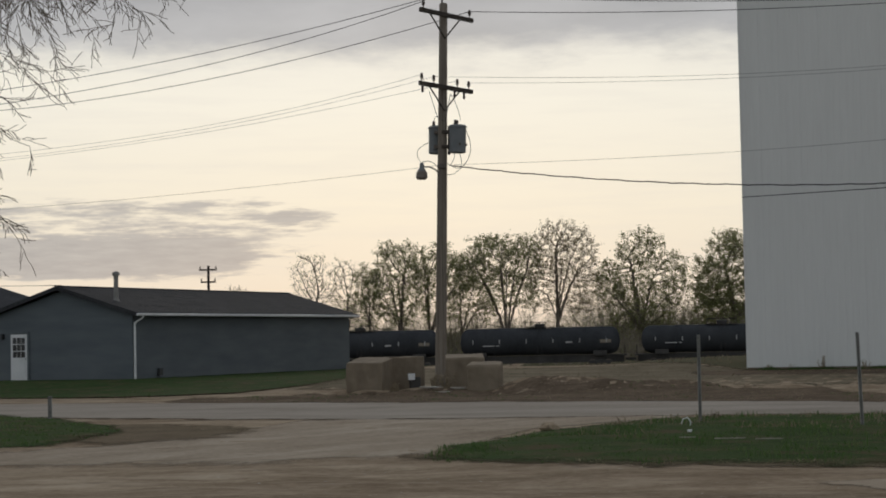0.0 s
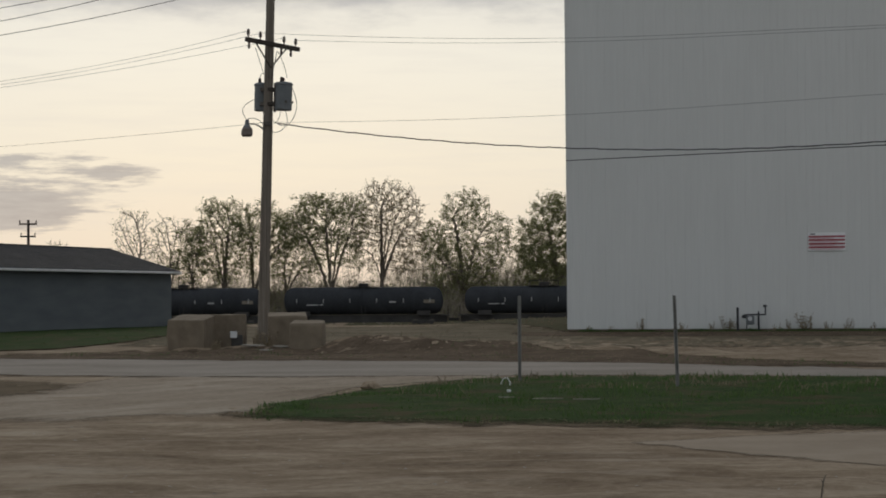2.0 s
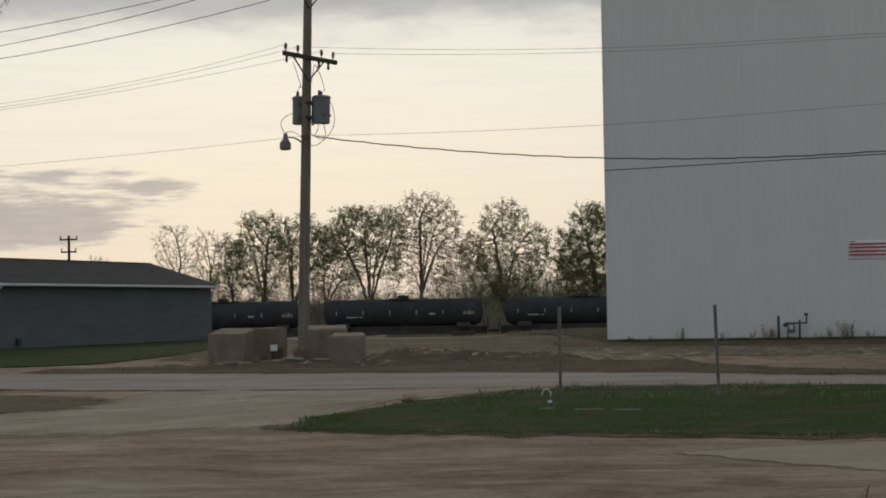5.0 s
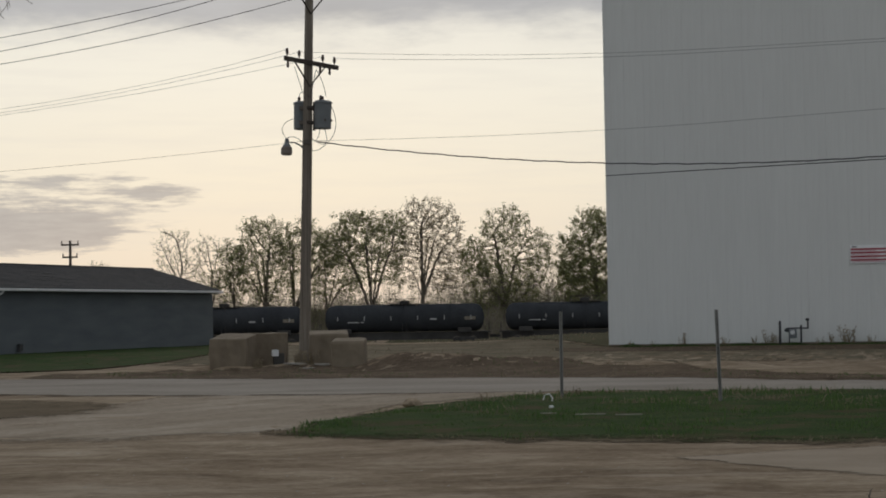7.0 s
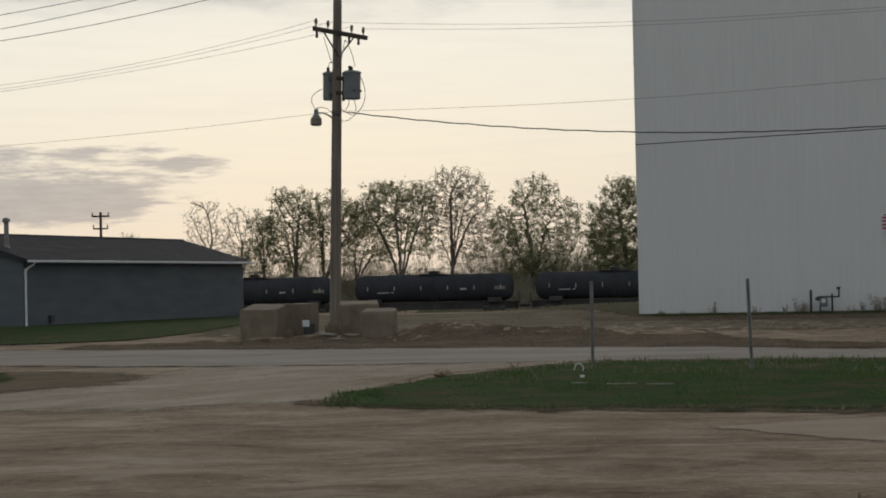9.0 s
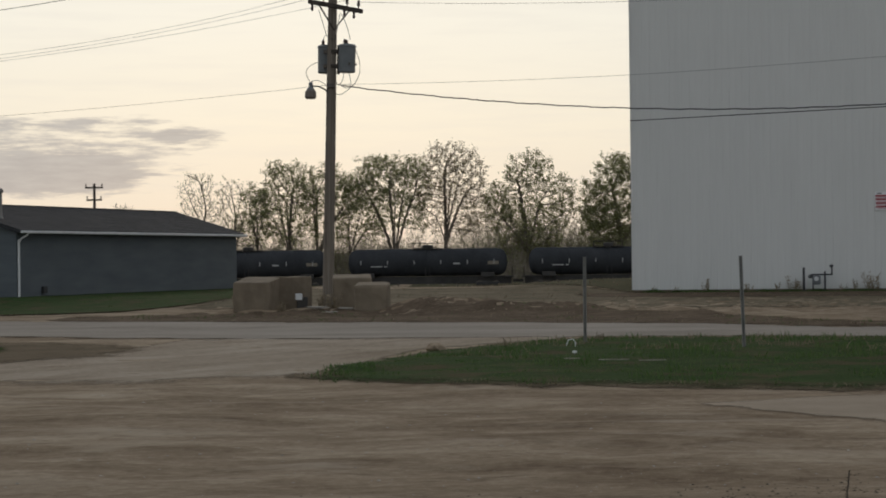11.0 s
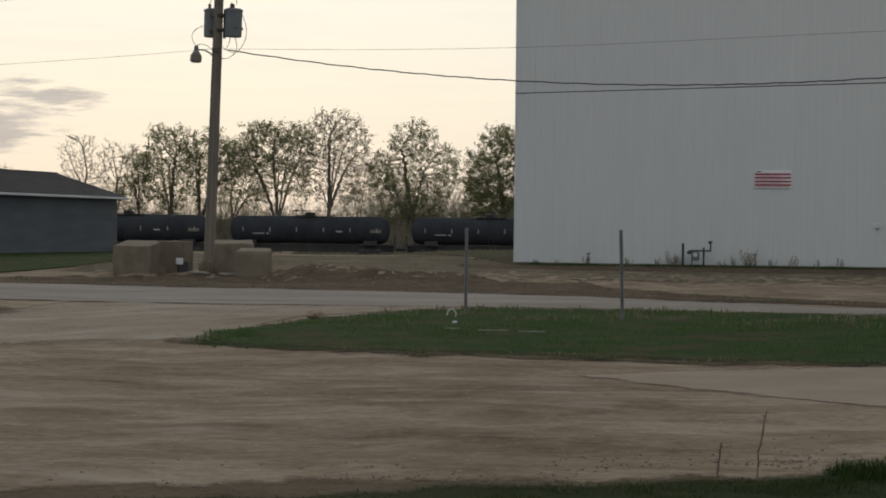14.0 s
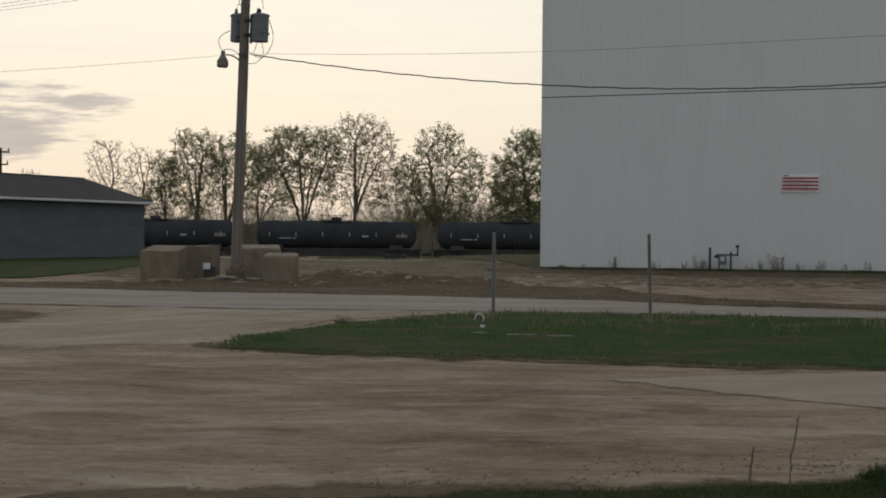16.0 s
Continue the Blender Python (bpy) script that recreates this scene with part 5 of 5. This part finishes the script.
first = tank_car(pose(-7.2 - 3 * CAR_STEP, RAIL_Y, rail_z))
for i in range(1, CARS):
    copy_thing(first, pose(-7.2 + (i - 3) * CAR_STEP, RAIL_Y, rail_z))


# ---- trees ----
def leaf_mesh(name, ends, count, size, seed, mat):
    rnd = random.Random(seed)
    verts, faces = [], []
    for p, d in ends:
        for _ in range(count if count >= 1 else int(rnd.random() < count)):
            c = p + Vector((rnd.gauss(0, 1), rnd.gauss(0, 1), rnd.gauss(0, 1))) * size * 1.2
            u = Vector((rnd.gauss(0, 1), rnd.gauss(0, 1), rnd.gauss(0, 1))).normalized()
            v = u.cross(Vector((rnd.gauss(0, 1), rnd.gauss(0, 1), rnd.gauss(0, 1)))).normalized()
            s = size * rnd.uniform(0.5, 1.2)
            k = len(verts)
            verts += [c - u * s, c + v * s * 0.45, c + u * s, c - v * s * 0.45]
            faces.append((k, k + 1, k + 2, k + 3))
    return mesh_of(name, verts, faces, mat)


def crown_points(rnd, lobes, count, hollow):
    """Points in a crown of rounded lobes (x, z, half width, half height, share); hollow: 0 fills it, 1 keeps to the upper shell."""
    pts = []
    total = sum(l[4] for l in lobes)
    for cx, cz, rx, rz, share in lobes:
        shift = Vector((rnd.uniform(0, 50), rnd.uniform(0, 50), rnd.uniform(0, 50)))
        want = int(count * share / total)
        while want > 0:
            v = Vector((rnd.uniform(-1, 1), rnd.uniform(-1, 1), rnd.uniform(-1, 1)))
            r = v.length
            if r > 1.05 + 0.55 * noise.noise(v * 2.4 + shift):
                continue
            shell = max(0.0, r * 0.75 + v.z * 0.45)
            if rnd.random() > (1 - hollow) + hollow * shell ** 2:
                continue
            if noise.noise(v * 3.3 - shift) < -0.16:
                continue
            pts.append((cx + v.x * rx, v.y * rx * 0.9, cz + v.z * rz))
            want -= 1
    return np.array(pts)


def grow(seed, lobes, fork_z, stems, count=1000, hollow=0.5, step=0.36, reach=4.5, near=0.55):
    """A tree whose limbs grow towards the points of its crown. Gives nodes, parents, radii."""
    rnd = random.Random(seed)
    goal = crown_points(rnd, lobes, count, hollow)
    P, par = [np.array((0.0, 0.0, -0.5))], [-1]
    n = max(3, int(fork_z / step))
    for i in range(n):
        P.append(np.array((rnd.gauss(0, 0.03), rnd.gauss(0, 0.03), fork_z * (i + 1) / n)))
        par.append(len(P) - 2)
    top = len(P) - 1
    order = sorted(range(len(goal)), key=lambda i: goal[i][0])
    for k in range(stems):
        g = goal[order[int((k + 0.5 + rnd.uniform(-0.2, 0.2)) * len(order) / stems)]]
        a = P[top]
        b = a + (g - a) * np.array((0.72, 0.72, 0.78))
        mid = (a + b) / 2 + np.array((-(b - a)[0] * 0.16, -(b - a)[1] * 0.16, 0.25))
        m = max(3, int(np.linalg.norm(b - a) / step))
        last = top
        for i in range(1, m + 1):
            u = i / m
            q = a * (1 - u) ** 2 + mid * 2 * u * (1 - u) + b * u * u + np.array((rnd.gauss(0, 0.05), rnd.gauss(0, 0.05), 0))
            P.append(q)
            par.append(last)
            last = len(P) - 1
    pts = np.array(P)
    live = np.ones(len(goal), bool)
    D = np.linalg.norm(goal[:, None] - pts[None], axis=2)
    best, who = D.min(axis=1), D.argmin(axis=1)
    for _ in range(70):
        live &= best > near
        use = live & (best < reach)
        if not use.any():
            break
        base = len(P)
        for w_ in np.unique(who[use]):
            pull = goal[use & (who == w_)] - P[w_]
            d = (pull / np.linalg.norm(pull, axis=1, keepdims=True)).sum(axis=0) + np.array((rnd.gauss(0, 0.2), rnd.gauss(0, 0.2), 0.12))
            P.append(P[w_] + d / (np.linalg.norm(d) + 1e-6) * step)
            par.append(int(w_))
        fresh = np.array(P[base:])
        D = np.linalg.norm(goal[:, None] - fresh[None], axis=2)
        b2, w2 = D.min(axis=1), D.argmin(axis=1) + base
        closer = b2 < best - 1e-4
        live &= ~((~closer) & use & (best < step * 1.05))
        who = np.where(closer, w2, who)
        best = np.where(closer, b2, best)
    load = np.zeros(len(P))
    kids = np.zeros(len(P), int)
    for i in range(len(P) - 1, 0, -1):
        if kids[i] == 0:
            load[i] = 0.024 ** 2.1
        load[par[i]] += load[i]
        kids[par[i]] += 1
    return np.array(P), par, load ** (1 / 2.1), kids, rnd


def tree(x, y, seed, lobes, fork_z, stems, label, count=1000, hollow=0.5, twigs=3, leaves=2.0, size=0.15, mat=M_leaf, rise=0.35):
    """lobes are in world x and z; leaves: how many on each twig."""
    z = land(x, y)
    lobes = [(l[0] - x, l[1] - z - 0.55, l[2], l[3], l[4]) for l in lobes]
    P, par, rad, kids, rnd = grow(seed, lobes, fork_z - z, stems, count, hollow)
    root = empty("tree", Matrix.Translation((x, y, z)), label, "tree", "trees beyond the railway")
    trunk, segs, ends = [], [], []
    for i in range(1, len(P)):
        seg = (P[par[i]], P[i], rad[par[i]] if par[i] else rad[i] * 1.3, rad[i])
        (trunk if rad[i] > min(0.11, 0.6 * rad[1]) else segs).append(seg)
        if rad[i] < 0.055:
            d = Vector(P[i] - P[par[i]]).normalized()
            for _ in range(twigs if kids[i] == 0 else 1):
                e = (d * 0.8 + Vector((rnd.gauss(0, 0.6), rnd.gauss(0, 0.6), rnd.gauss(0, 0.45) + rise))).normalized()
                a, ln = Vector(P[i]), rnd.uniform(0.35, 0.95)
                b = a + e * ln
                segs.append((a, b, 0.018, 0.010))
                m = int(leaves) + int(rnd.random() < leaves % 1)
                ends += [(a.lerp(b, rnd.uniform(0.3, 1.1)), e) for _ in range(m)]
    adopt(new("trunk", limb_mesh("trunk", trunk, M_bark, 6)), root)
    adopt(new("branching", limb_mesh("branching", segs, M_bark, 3)), root)
    if ends:
        adopt(new("crown", leaf_mesh("crown", ends, 1, size, seed, mat)), root)
    return root


BARE, LEAFY = "bare spring tree with fine pale twigs beyond the train", "broad tree with young olive leaves beyond the train"
tree(-39.9, 262, 101, [(-40.4, 10.2, 2.6, 4.2, 1), (-38.6, 7.4, 2.4, 3.6, 0.6)], 2.2, 4, BARE, 546, 0.3, 3, 1.2)
tree(-36.0, 266, 102, [(-36.3, 9.4, 2.3, 4.2, 1), (-35.0, 6.4, 2.4, 3.0, 0.6)], 2.0, 3, BARE, 442, 0.3, 3, 1.6)
tree(-32.4, 264, 103, [(-32.6, 10.0, 2.2, 2.8, 1), (-33.2, 6.8, 2.8, 2.8, 0.7)], 3.0, 3, "thin tree with young olive leaves beyond the train", 546, 0.35, 3, 5.8)
tree(-27.7, 262, 104, [(-28.4, 12.5, 3.0, 3.3, 1), (-30.2, 9.0, 3.0, 3.0, 0.7), (-26.0, 10.4, 2.2, 3.0, 0.5), (-28.2, 6.4, 3.0, 2.2, 0.3)], 2.2, 5, LEAFY, 1365, 0.55, 3, 6.6)
tree(-24.2, 265, 105, [(-23.4, 12.5, 3.0, 3.0, 1), (-20.4, 10.8, 2.6, 2.8, 0.7), (-25.2, 9.0, 2.2, 3.0, 0.4), (-22.4, 6.8, 3.2, 2.4, 0.4)], 1.6, 5, LEAFY, 1300, 0.6, 3, 7.4)
tree(-20.0, 268, 106, [(-19.2, 8.0, 2.8, 3.2, 1), (-17.0, 6.2, 2.0, 2.0, 0.5)], 1.5, 3, "small leaning tree with sparse leaves beyond the train", 494, 0.35, 3, 3.4)
tree(-13.4, 262, 107, [(-15.0, 13.0, 3.6, 3.2, 1.0), (-18.2, 11.4, 2.4, 2.6, 0.6), (-11.2, 12.6, 2.8, 3.4, 0.8), (-13.4, 8.5, 4.4, 3.0, 0.35)], 1.4, 7, LEAFY, 1950, 0.78, 3, 8.2)
tree(-6.4, 262, 108, [(-6.6, 14.0, 3.0, 3.9, 1.0), (-3.6, 13.2, 2.9, 3.8, 0.9), (-8.2, 9.6, 2.2, 3.8, 0.5), (-3.0, 8.6, 3.0, 3.4, 0.6)], 3.4, 5, "tall tree with sparse pale buds beyond the train", 1885, 0.5, 3, 4.3, mat=M_bud)
tree(4.9, 262, 109, [(3.1, 12.0, 1.5, 3.9, 0.6), (5.2, 12.9, 1.6, 3.7, 0.6), (7.2, 12.0, 1.4, 3.6, 0.5), (0.9, 9.2, 2.1, 3.2, 0.6), (9.4, 9.4, 2.0, 3.7, 0.6), (5.0, 6.2, 4.6, 4.2, 0.9)], 1.8, 9, "dense upright tree with many spiky green shoots", 2500, 0.2, 4, 6.9, rise=1.1)
tree(17.4, 262, 111, [(17.6, 11.8, 3.6, 4.2, 1.2), (14.4, 9.0, 2.7, 3.6, 0.8), (17.4, 5.6, 5.4, 4.6, 1.1)], 2.4, 6, "dense leafy tree close beside the white building", 2340, 0.25, 4, 10.2)
tree(23.5, 262, 112, [(23.5, 11.0, 4.0, 5.0, 1)], 2.4, 5, "dense leafy tree hidden behind the white building", 910, 0.4, 3, 8.6)
tree(-46.2, 240, 113, [(-46.2, 7.2, 1.8, 2.4, 1)], 3.0, 3, "thin bare tree far behind the garage", 208, 0.3, 3, 0.6)


# scrub along the far side of the track: fans of fine shoots
def brush_line(seed, count, x0, x1, y0, y1, low, high, leafy):
    rnd = random.Random(seed)
    segs, ends = [], []
    for i in range(count):
        x, y = x0 + (x1 - x0) * (i + rnd.random()) / count, rnd.uniform(y0, y1)
        tall = rnd.uniform(low, high) * (0.8 + 0.5 * noise.noise(Vector((x * 0.16, 2.0, seed))) + 0.25 * smooth(-8, 0, x))
        o = Vector((x, y, land(x, y) - 0.2))
        for _ in range(9):
            p, d = o.copy(), Vector((rnd.gauss(0, 0.30), rnd.gauss(0, 0.2), 1)).normalized()
            ln = tall * rnd.uniform(0.55, 1.0)
            for s in range(6):
                q = p + d * ln / 6
                segs.append((p, q, 0.034 - 0.004 * s, 0.030 - 0.004 * s))
                for _ in range(2 if s > 0 else 0):
                    e = (d + Vector((rnd.gauss(0, 0.7), rnd.gauss(0, 0.5), rnd.gauss(0.1, 0.35)))).normalized()
                    r = q + e * rnd.uniform(0.4, 1.1)
                    segs.append((q, r, 0.018, 0.011))
                    for _ in range(int(leafy + rnd.random())):
                        ends.append((q.lerp(r, rnd.uniform(0.5, 1.0)), e))
                d = (d + Vector((rnd.gauss(0, 0.14), rnd.gauss(0, 0.1), 0.04))).normalized()
                p = q
    return segs, ends


segs_all, ends_all = [], []
for spec in ((21, 190, -62, 30, 266, 300, 5.5, 9.4, 1.4), (22, 90, -60, 30, 225, 245, 2.6, 5.2, 0.7), (23, 40, -2, 30, 258, 275, 7.0, 10.0, 2.0), (24, 130, -72, 34, 320, 380, 9.0, 13.0, 0.5), (25, 70, -44, 16, 268, 290, 8.0, 11.5, 1.2)):
    a, b = brush_line(*spec)
    segs_all += a
    ends_all += b
scrub = empty("far_scrub", Matrix(), "tangle of bare scrub and brush beyond the railway", "scrub", kind="stuff")
adopt(new("branching", limb_mesh("branching", segs_all, M_brush, 3)), scrub)
adopt(new("leaves", leaf_mesh("leaves", ends_all, 1, 0.13, 4, M_leaf)), scrub)
# thin far woods on the skyline
verts, faces = [], []
n = 500
for i in range(n + 1):
    x = -500 + 1000 * i / n
    h = 5.0 + 2.2 * noise.noise(Vector((x * 0.05, 0, 0))) + 1.6 * noise.noise(Vector((x * 0.4, 3, 0)))
    verts += [(x, 640, -2.5), (x, 640, h * 0.9), (x, 652, h), (x, 664, -2.5)]
for i in range(n):
    for j in range(3):
        k = i * 4 + j
        faces.append((k, k + 4, k + 5, k + 1))
tagged(new("backdrop", mesh_of("backdrop", verts, faces, M_bark)), "low dark line of distant woods on the skyline", "woods", kind="structure")

# tree overhanging the yard: only its drooping twigs hang into view
rnd = random.Random(4)
over = empty("tree", pose(-9.2, 14.2, 0), "overhanging bare tree with long drooping fine twigs", "tree")
adopt(new("trunk", limb_mesh("trunk", [((0, 0, -0.4), (0.1, 0, 1.5), 0.34, 0.27), ((0.1, 0, 1.5), (0.3, 0, 3.6), 0.27, 0.22), ((0.3, 0, 3.6), (0.2, 0, 7.0), 0.22, 0.1)], M_bark, 10)), over)
segs = []


def twig(p, d, ln, r, lev):
    n = 5
    for k in range(n):
        d = (d + Vector((rnd.gauss(0, 0.16), rnd.gauss(0, 0.13), rnd.gauss(0, 0.14) - 0.045))).normalized()
        q = p + d * ln / n
        segs.append((p, q, r, max(0.0022, r * 0.86)))
        r = max(0.0022, r * 0.86)
        if lev < 3:
            for _ in range(rnd.choice((0, 1, 1, 1, 2))):
                e = (d + Vector((rnd.gauss(0, 0.55), rnd.gauss(0, 0.4), rnd.gauss(0, 0.35)))).normalized()
                twig(q, e, ln * rnd.uniform(0.38, 0.62), r * 0.6, lev + 1)
        p = q


BO = Vector((-9.2, 14.2, 0))
for bx, bz, tx, tz in ((-4.95, 4.95, -4.1, 4.2), (-4.5, 5.0, -3.5, 4.45), (-4.2, 5.05, -3.85, 4.2), (-5.1, 3.75, -4.35, 3.0), (-5.1, 3.2, -4.4, 2.6), (-4.0, 5.1, -3.3, 4.4), (-5.0, 5.0, -3.9, 4.2), (-5.2, 4.2, -4.5, 3.4)):
    a, c = Vector((0.3, 0, bz * 0.8)), Vector((bx, 13.7, bz)) - BO
    mid = (a + c) / 2 + Vector((0, 0, 0.35))
    for s in range(8):
        segs.append((bend(a, mid, c, s / 8), bend(a, mid, c, (s + 1) / 8), 0.07 - 0.007 * s, 0.063 - 0.007 * s))
    d = Vector((tx, 13.7, tz)) - Vector((bx, 13.7, bz))
    twig(c, d.normalized(), d.length * 0.85, 0.009, 0)
    twig(c, (d + Vector((-0.1, 0.3, -0.25))).normalized(), d.length * 0.75, 0.010, 0)
adopt(new("branching", limb_mesh("branching", segs, M_bark, 4)), over)
